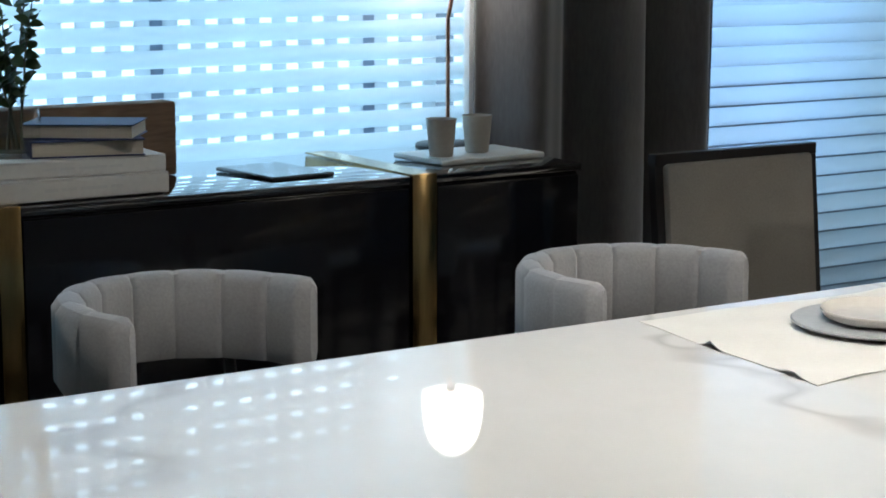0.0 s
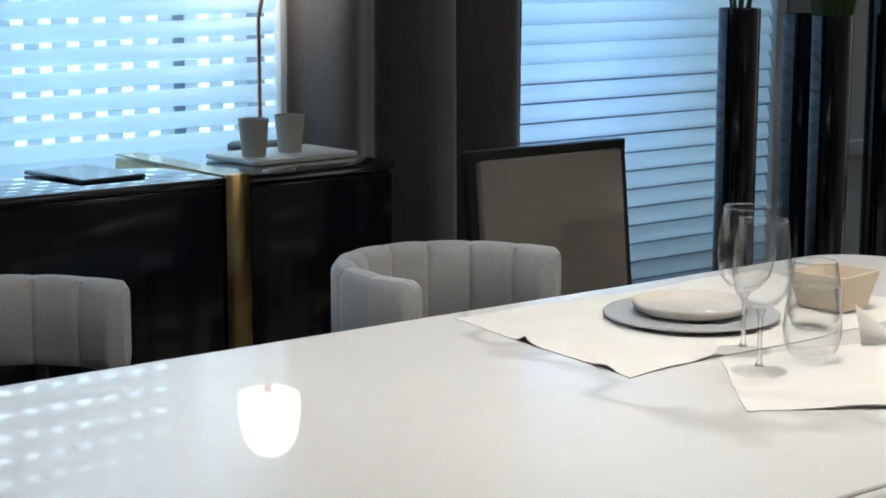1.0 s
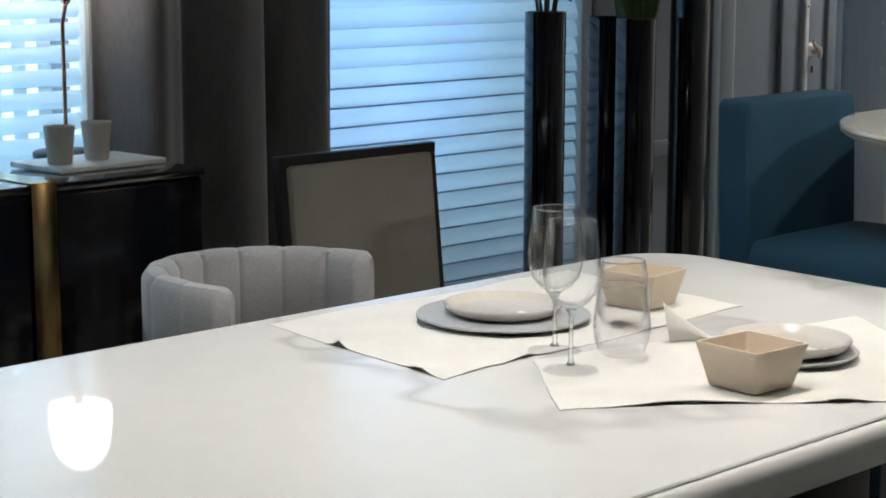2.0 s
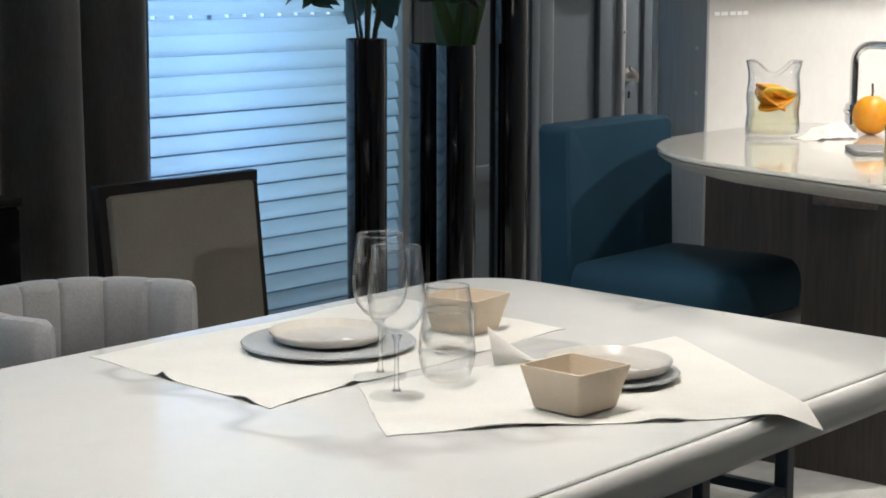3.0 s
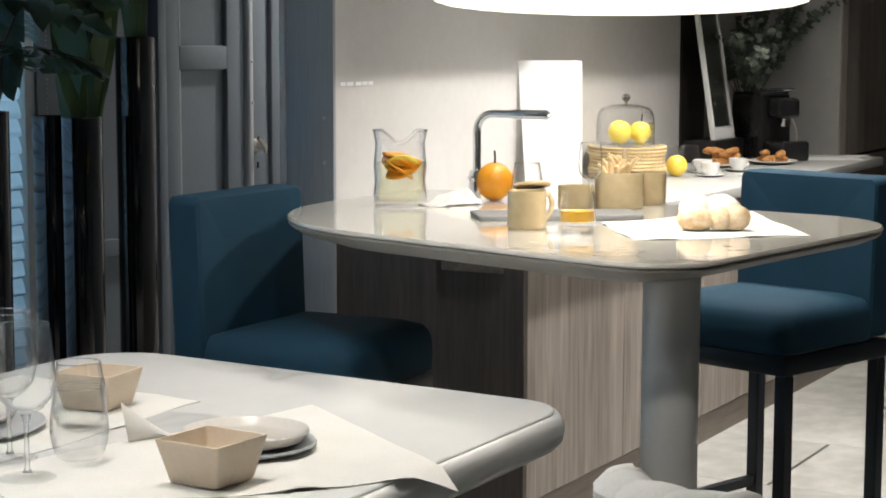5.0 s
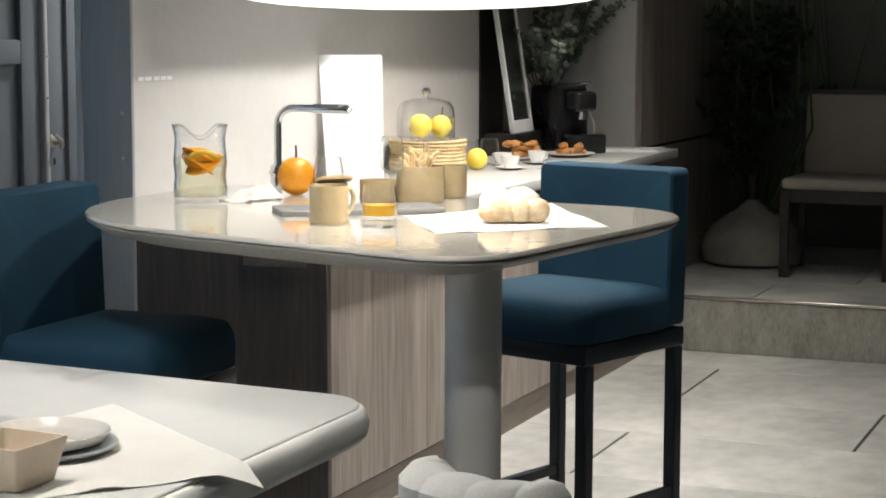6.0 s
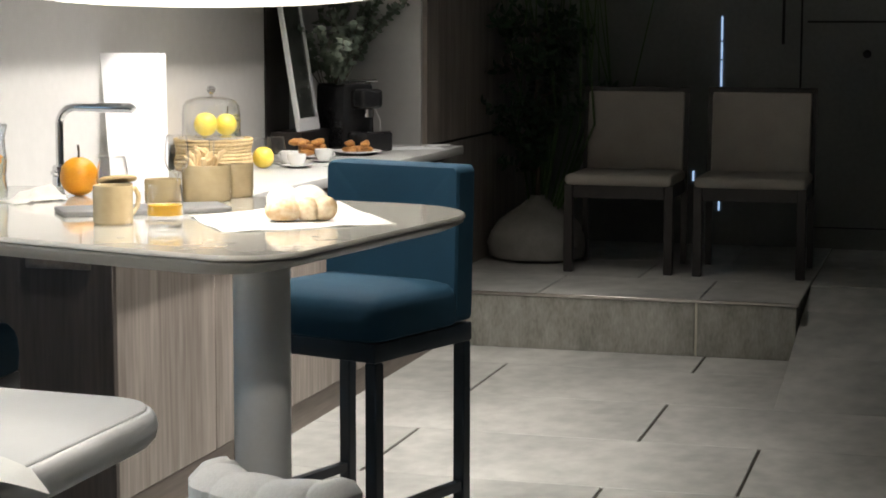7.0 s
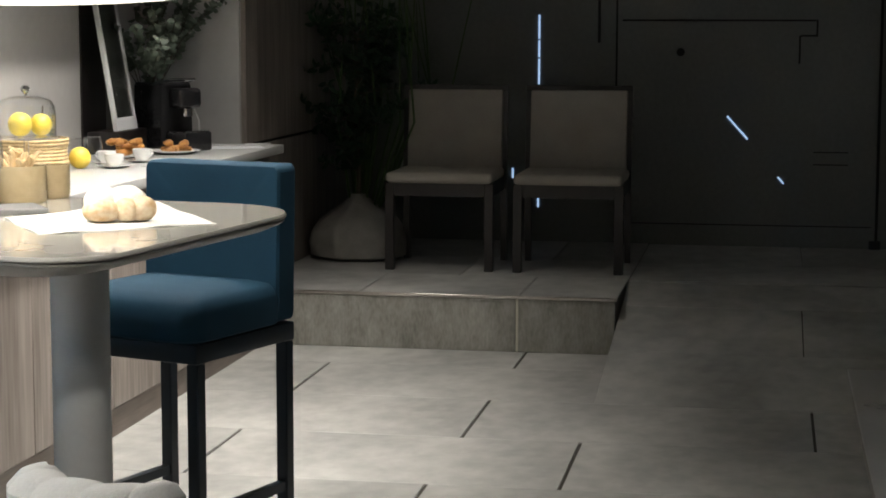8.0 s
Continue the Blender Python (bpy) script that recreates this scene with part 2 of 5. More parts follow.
def tube(bm, pts, r, n=10):
    pts = [Vector(p) for p in pts]
    rs = r if isinstance(r, (list, tuple)) else [r] * len(pts)
    rings, side = [], None
    for i, p in enumerate(pts):
        d = (pts[min(i + 1, len(pts) - 1)] - pts[max(i - 1, 0)]).normalized()
        if side is None:
            side = d.orthogonal().normalized()
        side = (side - d * side.dot(d)).normalized()
        up = d.cross(side)
        rings.append([tuple(p + rs[i] * (math.cos(2 * math.pi * k / n) * side + math.sin(2 * math.pi * k / n) * up)) for k in range(n)])
    return skin(bm, rings)


def rounded(corners, radii, seg=8):
    """A polygon (anticlockwise) with its corners rounded."""
    out, n = [], len(corners)
    for i, p in enumerate(corners):
        p, a, b = Vector(p), Vector(corners[i - 1]), Vector(corners[(i + 1) % n])
        u, v = (a - p).normalized(), (b - p).normalized()
        half = u.angle(v) / 2
        r = radii[i] if isinstance(radii, (list, tuple)) else radii
        d = r / math.tan(half)
        c = p + (u + v).normalized() * (r / math.sin(half))
        s, e = p + u * d - c, p + v * d - c
        a0, a1 = math.atan2(s.y, s.x), math.atan2(e.y, e.x)
        while a1 < a0:
            a1 += 2 * math.pi
        out += [(c.x + r * math.cos(a0 + (a1 - a0) * k / seg), c.y + r * math.sin(a0 + (a1 - a0) * k / seg)) for k in range(seg + 1)]
    return out


def inset(poly, d):
    n, out = len(poly), []
    if d > 0.024:
        cx, cy = (max(p[0] for p in poly) + min(p[0] for p in poly)) / 2, (max(p[1] for p in poly) + min(p[1] for p in poly)) / 2
        hx, hy = max(p[0] for p in poly) - cx, max(p[1] for p in poly) - cy
        return [(cx + (x - cx) * (1 - d / hx), cy + (y - cy) * (1 - d / hy)) for x, y in poly]
    for i in range(n):
        a, b = Vector(poly[i - 1]), Vector(poly[(i + 1) % n])
        t = (b - a).normalized()
        out.append((poly[i][0] - t.y * d, poly[i][1] + t.x * d))
    return out


def slab(bm, poly, prof):
    """A plate: prof lists (inset, z) from below to above."""
    return skin(bm, [[(x, y, z) for x, y in inset(poly, d)] for d, z in prof])


def finish(name, bm, material, smooth):
    bmesh.ops.recalc_face_normals(bm, faces=bm.faces[:])
    me = bpy.data.meshes.new(name)
    bm.to_mesh(me)
    bm.free()
    me.materials.append(material)
    if smooth:
        me.polygons.foreach_set("use_smooth", [True] * len(me.polygons))
        me.set_sharp_from_angle(angle=radians(38))
    return me


def part(name, bm, material, parent, label="", smooth=True, m=None):
    ob = new(name, finish(name, bm, material, smooth))
    ob.parent = parent
    if m is not None:
        ob.matrix_basis = m
    if label:
        tagged(ob, label)
    return ob


def solid(name, bm, material, label, category, group="", kind="", m=None, smooth=True):
    ob = new(name, finish(name, bm, material, smooth))
    if m is not None:
        ob.matrix_basis = m
    return tagged(ob, label, category, group, kind)


def thing(name, m, label, category, group="", kind=""):
    ob = new(name)
    ob.empty_display_size = 0.1
    ob.matrix_basis = m
    return tagged(ob, label, category, group, kind)


def structure(name, bm, material, label="", smooth=False):
    ob = new(name, finish(name, bm, material, smooth))
    return tagged(ob, label, name.split("_")[0], kind="structure")


# ---- large structure ----
structure("floor", B(-3.2, -3.2, -0.15, 10.3, 4.6, -0.007), GROUT, "grout bed under the grey slate floor tiles")
structure("ceiling", B(-3.2, -3.2, 2.7, 10.3, 4.6, 2.8), CEILING, "plain white painted ceiling")
structure("wall_west", B(-3.2, -3.2, 0, -3.0, 4.6, 2.7), PLASTER, "plain pale grey wall")
structure("wall_south", B(-3.0, -3.2, 0, 10.1, -3.0, 2.7), PLASTER, "plain pale grey wall")
wall_far = structure("wall_east", B(10.1, -3.2, 0, 10.3, 4.6, 2.7), DARKWALL, "dark grey painted wall with flush panel doors")
bm = bmesh.new()
for x0, x1, z0, z1 in ((-3.0, 0.3, 0, 2.7), (2.78, 3.36, 0, 2.7), (4.76, 10.1, 0, 2.7), (0.3, 2.78, 2.35, 2.7), (3.36, 4.76, 2.35, 2.7)):
    box(bm, x0, 4.13, z0, x1, 4.4, z1)
wall_north = structure("wall_north", bm, WALL_BLUE, "blue-grey panelled window wall")
wall_kitchen = structure("wall_kitchen", B(4.575, 2.85, 0, 8.08, 3.03, 2.7), PLASTER, "pale grey kitchen splashback wall")
part("end_panel", B(4.560, 2.843, 0, 4.575, 3.008, 2.7, bev=0.002), END_PAINT, wall_kitchen, "brushed blue-grey end panel")
# pale colour stands in for the lit edge of the panel
part("lit_corner_edge", B(4.554, 3.009, 0, 4.580, 3.028, 2.7, bev=0.004), BEAD, wall_kitchen, "lit panel edge coloured as a pale bead")
for z in (1.06, 1.19, 1.95):
    b = bmesh.new()
    lathe(b, [(0, -0.002), (0.006, -0.002), (0.006, 0), (0, 0.002)], n=10)
    part("screw", b, NICKEL, wall_kitchen, m=pose(4.559, 2.875, z, 0, -90, 0))
block = structure("wall_block", B(8.08, 2.375, 0.25, 10.1, 4.13, 2.7), PLASTER, "pale grey wall block beside the kitchen run")
part("cladding", B(8.10, 2.350, 0.25, 10.1, 2.373, 0.885), WOOD, block, "greyed oak cladding below the joint", smooth=False)
part("cladding", B(8.10, 2.350, 0.900, 10.1, 2.373, 2.7), WOOD, block, "greyed oak cladding above the joint", smooth=False)
part("shadow_joint", B(8.10, 2.362, 0.885, 10.1, 2.373, 0.900), DARKLINE, block, smooth=False)

# raised platform, its riser and the ramp beside it
platform = structure("platform", B(8.0, 0.655, -0.006, 10.1, 2.6, 0.241), CONCRETE, "raised platform with a concrete riser")
part("platform_back", B(8.62, -3.0, -0.006, 10.1, 0.654, 0.236), CONCRETE, platform)
for y0, y1 in ((0.650, 1.078), (1.090, 2.36)):
    part("riser_slab", B(7.978, y0, 0.0, 7.998, y1, 0.236, bev=0.002, seg=1), CONCRETE, platform)
part("riser_joint", B(7.982, 1.079, 0.0, 7.997, 1.089, 0.236), PALE_GROUT, platform, "pale vertical joint strip", smooth=False)
part("nosing", B(7.972, 0.640, 0.237, 7.990, 2.36, 0.252, bev=0.003, seg=1), NICKEL, platform, "thin metal edge strip")
for x0, x1, cuts in ((7.992, 8.62, (0.64, 1.075, 1.80, 2.36)), (8.624, 9.28, (0.64, 1.45, 2.36)), (9.284, 10.1, (0.64, 1.08, 2.0, 2.36))):
    for y0, y1 in zip(cuts, cuts[1:]):
        part("tile", B(x0, y0 + 0.003, 0.240, x1, y1 - 0.003, 0.250, bev=0.002, seg=1), TILE, platform, smooth=False)
for x0, x1, cuts in ((8.624, 9.28, (-3.0, -1.8, -0.58, 0.64)), (9.284, 10.1, (-3.0, -1.4, -0.18, 0.64))):
    for y0, y1 in zip(cuts, cuts[1:]):
        part("tile", B(x0, y0 + 0.003, 0.235, x1, y1 - 0.003, 0.246, bev=0.002, seg=1), TILE, platform, smooth=False)
bm = bmesh.new()
skin(bm, [[(6.92, y, -0.006), (8.62, y, -0.006), (8.62, y, 0.238), (6.92, y, -0.001)] for y in (-3.0, 0.636)])
ramp = structure("ramp", bm, GROUT, "tiled ramp rising to the platform")
slope = math.atan2(0.239, 1.70)
for a0, a1, cuts in ((0.0, 0.66, (-3.0, -1.80, -0.60, 0.640)), (0.663, 1.32, (-3.0, -1.4, -0.16, 0.640)), (1.323, 1.722, (-3.0, -1.8, -0.60, 0.640))):
    for y0, y1 in zip(cuts, cuts[1:]):
        part("tile", B(a0, y0 + 0.003, 0.0, a1, y1 - 0.002, 0.009, bev=0.002, seg=1), TILE, ramp, smooth=False,
             m=Matrix.Translation((6.914, 0, -0.0085)) @ Matrix.Rotation(-slope, 4, "Y"))
plinth = structure("plinth", B(3.9, -1.6, 0.0, 7.12, -0.335, 0.11, bev=0.006), STONE_RIM, "low pale grey display plinth")
part("top_plate", B(3.88, -1.62, 0.110, 7.14, -0.318, 0.125, bev=0.003), WORKTOP, plinth, "grey top plate")


def wall_panels():
    """Dado rail, stiles and the panelled double door in the window wall."""
    for x0, x1 in ((4.86, 5.40),):
        part("dado_rail", B(x0, 4.100, 0.655, min(x1, 5.355), 4.130, 0.715, bev=0.008), WALL_BLUE, wall_north)
    for x0, x1, z0, z1 in ((4.90, 4.93, 0.76, 2.5), (5.29, 5.32, 0.76, 2.5), (4.90, 4.93, 0.1, 0.62), (5.29, 5.32, 0.1, 0.62)):
        part("panel_bead", B(x0, 4.118, z0, x1, 4.130, z1, bev=0.004), WALL_BLUE, wall_north)
    part("baseboard", B(4.80, 4.105, 0, 5.355, 4.130, 0.12, bev=0.005), WALL_BLUE, wall_north)
    door = thing("door_1", pose(5.36, 4.128, 0), "closed blue-grey panelled double door with aged nickel handle", "door", kind="structure")
    part("door_frame", B(0.0, -0.045, 0, 0.05, 0.0, 2.15, bev=0.006), WALL_BLUE, door)
    part("door_frame", B(0.715, -0.055, 0, 0.84, 0.0, 2.15, bev=0.006), WALL_BLUE, door)
    part("door_frame", B(0.0, -0.045, 2.15, 0.83, 0.0, 2.25, bev=0.006), WALL_BLUE, door)
    leaf = part("door_leaf", B(0.054, -0.012, 0, 0.553, 0.0, 2.145), WALL_BLUE, door)
    for x0, x1, z0, z1 in ((0.054, 0.140, 0, 2.145), (0.440, 0.553, 0, 2.145), (0.140, 0.440, 0, 0.14), (0.140, 0.440, 1.302, 1.392),
                           (0.140, 0.440, 2.02, 2.145)):
        part("stile", B(x0, -0.036, z0, x1, -0.013, z1, bev=0.005), WALL_BLUE, leaf)
    # pale on one side only: the moulding's highlight is in the colour
    for z0, z1 in ((0.14, 1.302), (1.392, 2.02)):
        part("bead", B(0.140, -0.034, z0, 0.148, -0.013, z1, bev=0.002), BEAD, leaf, "panel bead with its caught light put into pale colour")
    part("astragal", B(0.556, -0.056, 0, 0.590, -0.002, 2.145, bev=0.010, seg=3), BEAD, door, "pale rounded meeting strip")
    part("second_leaf", B(0.594, -0.040, 0, 0.712, 0.0, 2.145, bev=0.004), WALL_BLUE, door)
    h = bmesh.new()
    lathe(h, [(0, 0), (0.027, 0), (0.027, 0.006), (0.016, 0.014), (0.011, 0.05), (0, 0.052)], n=20)
    hd = part("door_handle", h, NICKEL, door, "aged nickel lever handle", m=pose(0.618, -0.040, 1.003, 90, 0, 0))
    lv = bmesh.new()
    tube(lv, [(0.0, -0.028, 0.046), (-0.005, -0.012, 0.052), (-0.018, 0.006, 0.054), (-0.045, 0.022, 0.054), (-0.058, 0.034, 0.052)], [0.006, 0.009, 0.010, 0.008, 0.007], n=10)
    part("lever", lv, NICKEL, hd)
    part("keyhole", B(0.630, -0.044, 0.912, 0.638, -0.040, 0.937), DARKLINE, door, smooth=False)
    for z in (1.17, 1.33):
        s = bmesh.new()
        lathe(s, [(0, 0), (0.006, 0), (0.006, 0.004), (0, 0.006)], n=10)
        part("screw", s, NICKEL, door, m=pose(0.572, -0.060, z, 90, 0, 0))


wall_panels()
# dark lines, rods and panel joints on the far wall
for y0, y1, z0, z1, dep in ((0.826, 0.836, 0.25, 2.6, 0.010), (-0.585, -0.570, 0.25, 2.6, 0.012), (-0.245, 0.80, 1.466, 1.476, 0.02), (-0.245, -0.235, 1.39, 1.466, 0.02),
                            (-0.155, -0.145, 1.24, 1.39, 0.02), (-0.245, -0.155, 1.385, 1.395, 0.02), (-0.42, -0.235, 0.762, 0.768, 0.008), (-0.42, -0.235, 0.695, 0.701, 0.008),
                            (-0.55, 0.75, 0.36, 0.366, 0.006), (0.92, 0.935, 1.35, 2.5, 0.012), (-0.60, -0.54, 0.246, 0.29, 0.04)):
    part("rod", B(10.1 - dep, y0, z0, 10.1, y1, z1, bev=0.002, seg=1), DARKLINE, wall_far, smooth=False)
kn = bmesh.new()
lathe(kn, [(0, 0), (0.022, 0), (0.022, 0.02), (0.012, 0.03), (0, 0.032)], n=14)
part("knob", kn, DARKLINE, wall_far, m=pose(10.1, 0.484, 1.30, 0, -90, 0))
SLIT = glow("daylight_slit", (0.45, 0.66, 1.0), 0.9)
for y, z0, z1 in ((1.257, 1.12, 1.26), (1.257, 1.27, 1.36), (1.257, 1.37, 1.50), (1.257, 0.44, 0.53), (1.40, 0.60, 0.655)):
    part("door_gap", B(10.093, y - 0.0045, z0, 10.099, y + 0.0045, z1), SLIT, wall_far, "bright daylight in a door gap", smooth=False)
gp = bmesh.new()
box(gp, -0.003, -0.0045, -0.083, 0.003, 0.0045, 0.083)
part("door_gap", gp, SLIT, wall_far, m=pose(10.096, 0.172, 0.893, -42, 0, 0), smooth=False)
gp = bmesh.new()
box(gp, -0.003, -0.004, -0.024, 0.003, 0.004, 0.024)
part("door_gap", gp, SLIT, wall_far, m=pose(10.096, -0.066, 0.61, -42, 0, 0), smooth=False)


def shutter(name, x0, x1, z_shut, label, seed, slot=0.034):
    """A roller shutter in its opening: bowed slats, slotted links between them, side rails."""
    rnd = random.Random(seed)
    w = thing(name, pose(x0, 4.17, 0), label, "window", kind="structure")
    width = x1 - x0
    for a in (0.0, width - 0.05):
        part("window_frame", B(a, -0.030, 0, a + 0.05, 0.05, 2.34, bev=0.005), RIM, w)
    part("window_frame", B(0.05, -0.030, 2.29, width - 0.05, 0.05, 2.34, bev=0.005), RIM, w)
    part("window_sill", B(0.05, -0.04, 0.0, width - 0.05, 0.06, 0.03, bev=0.005), RIM, w)
    pitch = 0.059
    open_prof = [(0.006, 0.0), (-0.003, 0.006), (-0.009, 0.016), (-0.011, 0.024), (-0.009, 0.033), (-0.003, 0.041), (0.006, 0.047)]
    shut_prof = [(0.010, -0.004), (-0.010, 0.0), (-0.012, 0.010), (-0.009, 0.024), (-0.004, 0.040), (0.004, 0.054), (0.008, 0.060)]
    meshes = {}
    for key, prof in (("open", open_prof), ("shut", shut_prof)):
        b = bmesh.new()
        ring = [(y, z) for y, z in prof] + [(y + 0.003, z) for y, z in prof[::-1]]
        skin(b, [[(x, y, z) for y, z in ring] for x in (0.052, width - 0.052)])
        meshes[key] = finish("slat", b, SLAT, True)
    links, dark = bmesh.new(), bmesh.new()
    for k in range(38):
        z = 0.035 + k * pitch
        shut = z < z_shut
        ob = new("slat", meshes["shut" if shut else "open"])
        ob.parent = w
        ob.matrix_basis = pose(0, 0, z, rnd.uniform(-0.8, 0.8), rnd.uniform(-0.05, 0.05), 0)
        # grey line at the slat's foot paints the shade of its underside
        if shut and z < 0.98:
            box(dark, 0.052, -0.0125, z - 0.0045, width - 0.052, -0.0105, z + 0.0005)
        if shut:
            continue
        n = int((width - 0.1) / 0.075)
        for i in range(n):
            xa = 0.052 + i * 0.075
            box(links, xa, 0.0, z + 0.046, xa + 0.075 - slot, 0.004, z + 0.0605)
            if slot < 0.03:
                box(links, xa + 0.075 - slot, 0.0, z + 0.046, xa + 0.075, 0.004, z + 0.0525)
            if i % 8 == seed:
                box(dark, xa + 0.075 - slot, 0.001, z + 0.046, xa + 0.075, 0.004, z + 0.0605)
    tagged(part("shutter_links", links, SLAT, w, smooth=False), kind="stuff")
    tagged(part("shade_lines_and_plugs", dark, SLAT_GREY, w, smooth=False), kind="stuff")
    return w


# never in view: added outside to keep daylight off the lower slats
structure("wall_parapet", B(3.2, 4.46, 0, 4.9, 4.54, 0.42), PLASTER, "unseen low outer parapet, added to block daylight on the lower slats")
structure("backdrop", B(-6, 7.0, -3, 12, 7.05, 6), BACKDROP, "pale hazy daylight outside the windows")
# unseen block in place of wall cabinets; its edge shades the upper splashback
structure("wall_bulkhead", B(4.58, 2.50, 1.73, 8.078, 2.848, 2.7), PLASTER, "unseen pale block over the kitchen run, added to shade the upper splashback")
shutter("window_1", 0.3, 2.78, 0.0, "window behind a backlit white roller shutter with open slots", 3)
w2 = shutter("window_2", 3.36, 4.76, 1.17, "tall window behind a mostly closed white roller shutter", 5, 0.017)
bm = bmesh.new()
for k in range(110):
    lathe(bm, [(0, -0.003), (0.0025, 0), (0, 0.003)], n=5, c=(1.43, -0.055, 0.5 + k * 0.016))
part("pull_chain", bm, BEAD, w2, "thin white bead chain")


# ---- dining area ----
def dining_table():
    t = thing("dining_table", pose(0, 0, 0), "large dining table with glossy white veined marble top", "table")
    outer = rounded([(0.55, 1.370), (3.080, 1.370), (3.170, 2.556), (0.55, 2.556)], [0.14, 0.13, 0.17, 0.17], seg=10)
    b = bmesh.new()
    slab(b, outer, [(0.055, 0.672), (0.02, 0.678), (0.004, 0.695), (0.0, 0.715), (0.004, 0.732), (0.012, 0.743), (0.017, 0.7445)])
    part("rim", b, RIM, t, "pale grey rounded rim")
    b = bmesh.new()
    slab(b, outer, [(0.0225, 0.730), (0.0200, 0.7475), (0.0225, 0.75)])
    part("tabletop", b, MARBLE, t, "glossy white marble slab with grey veins", smooth=False)
    for x in (1.0, 2.55):
        part("pedestal", B(x - 0.1, 1.65, 0.03, x + 0.1, 2.3, 0.672, bev=0.02), BLACK_SATIN, t, "black pedestal")
        part("foot_plate", B(x - 0.22, 1.58, 0, x + 0.22, 2.37, 0.03, bev=0.008), BLACK_SATIN, t)
    return t


dining_table()


def tub_chair(m, cloth, label, depth=0.27, thick=1.0, channels=9):
    """A chair with a curved channel-tufted back; its front looks along -y."""
    c = thing("tub_chair", m, label, "chair", "tub chairs round the dining table")
    b = bmesh.new()
    steps, rings = 144, []
    for i in range(steps + 1):
        u = i / steps
        th = radians(-100 + 200 * u)
        a_, b_ = 0.235, depth
        px, py = a_ * math.sin(th), b_ * math.cos(th)
        nx, ny = px / a_ ** 2, py / b_ ** 2
        ln = math.hypot(nx, ny)
        nx, ny = nx / ln, ny / ln
        f = (u * channels) % 1.0
        puff = max(0.0, math.sin(math.pi * f)) ** 0.35
        tin, tout = 0.022 * thick + 0.012 * puff * thick, thick * (0.026 + 0.004 * puff * thick)
        end = min(1.0, min(u, 1 - u) * 26 + 0.35)
        z0, z1 = 0.612 + 0.02 * (1 - end), 0.784 - 0.015 * (1 - end) - 0.003 * (1 - puff)
        tin, tout = tin * end, tout * end
        prof = [(-tin * 0.7, z0), (-tin, z0 + 0.02), (-tin, (z0 + z1) / 2), (-tin * 0.95, z1 - 0.022), (-tin * 0.55, z1 - 0.005), (0, z1), (tout * 0.6, z1 - 0.004),
                (tout, z1 - 0.02), (tout, (z0 + z1) / 2), (tout, z0 + 0.02), (tout * 0.6, z0)]
        rings.append([(px + nx * d, py + ny * d, z) for d, z in prof])
    skin(b, rings)
    part("backrest", b, cloth, c, "channel-tufted curved backrest")
    b = bmesh.new()
    outline = [(0.255 * math.sin(a), 0.27 * math.cos(a) - 0.02) for a in [-2 * math.pi * k / 36 for k in range(36)]]
    slab(b, outline[::-1], [(0.03, 0.385), (0.004, 0.395), (0.0, 0.44), (0.012, 0.468), (0.05, 0.482)])
    part("seat", b, BLACK_SATIN, c, "black seat cushion")
    for sx in (-1, 1):
        for y in (-0.17, 0.17):
            b = bmesh.new()
            tube(b, [(sx * 0.16, y * 0.9, 0.39), (sx * 0.21, y * 1.2, 0.0)], [0.015, 0.010], n=10)
            part("leg", b, BLACK_SATIN, c)
        b = bmesh.new()
        tube(b, [(sx * 0.19, 0.12, 0.42), (sx * 0.20, 0.55 * depth, 0.63)], 0.013, n=8)
        part("back_support", b, BLACK_SATIN, c)
    b = bmesh.new()
    tube(b, [(0.0, 0.24, 0.42), (0.0, depth, 0.63)], 0.013, n=8)
    part("back_support", b, BLACK_SATIN, c)
    return c


tub_chair(pose(1.400, 2.975, 0, 0, 0, 20), TUB, "light grey velvet tub chair with tufted back at the table")
tub_chair(pose(2.287, 2.780, 0, 0, 0, 14), TUB, "light grey velvet tub chair with tufted back near a place setting")
tub_chair(pose(2.415, 0.918, 0, 0, 0, 70) @ Matrix.Diagonal((0.46, 0.9, 1.03, 1)), CREAM_CLOTH, "cream upholstered chair with a thick tufted back", 0.07, 1.9, 5)


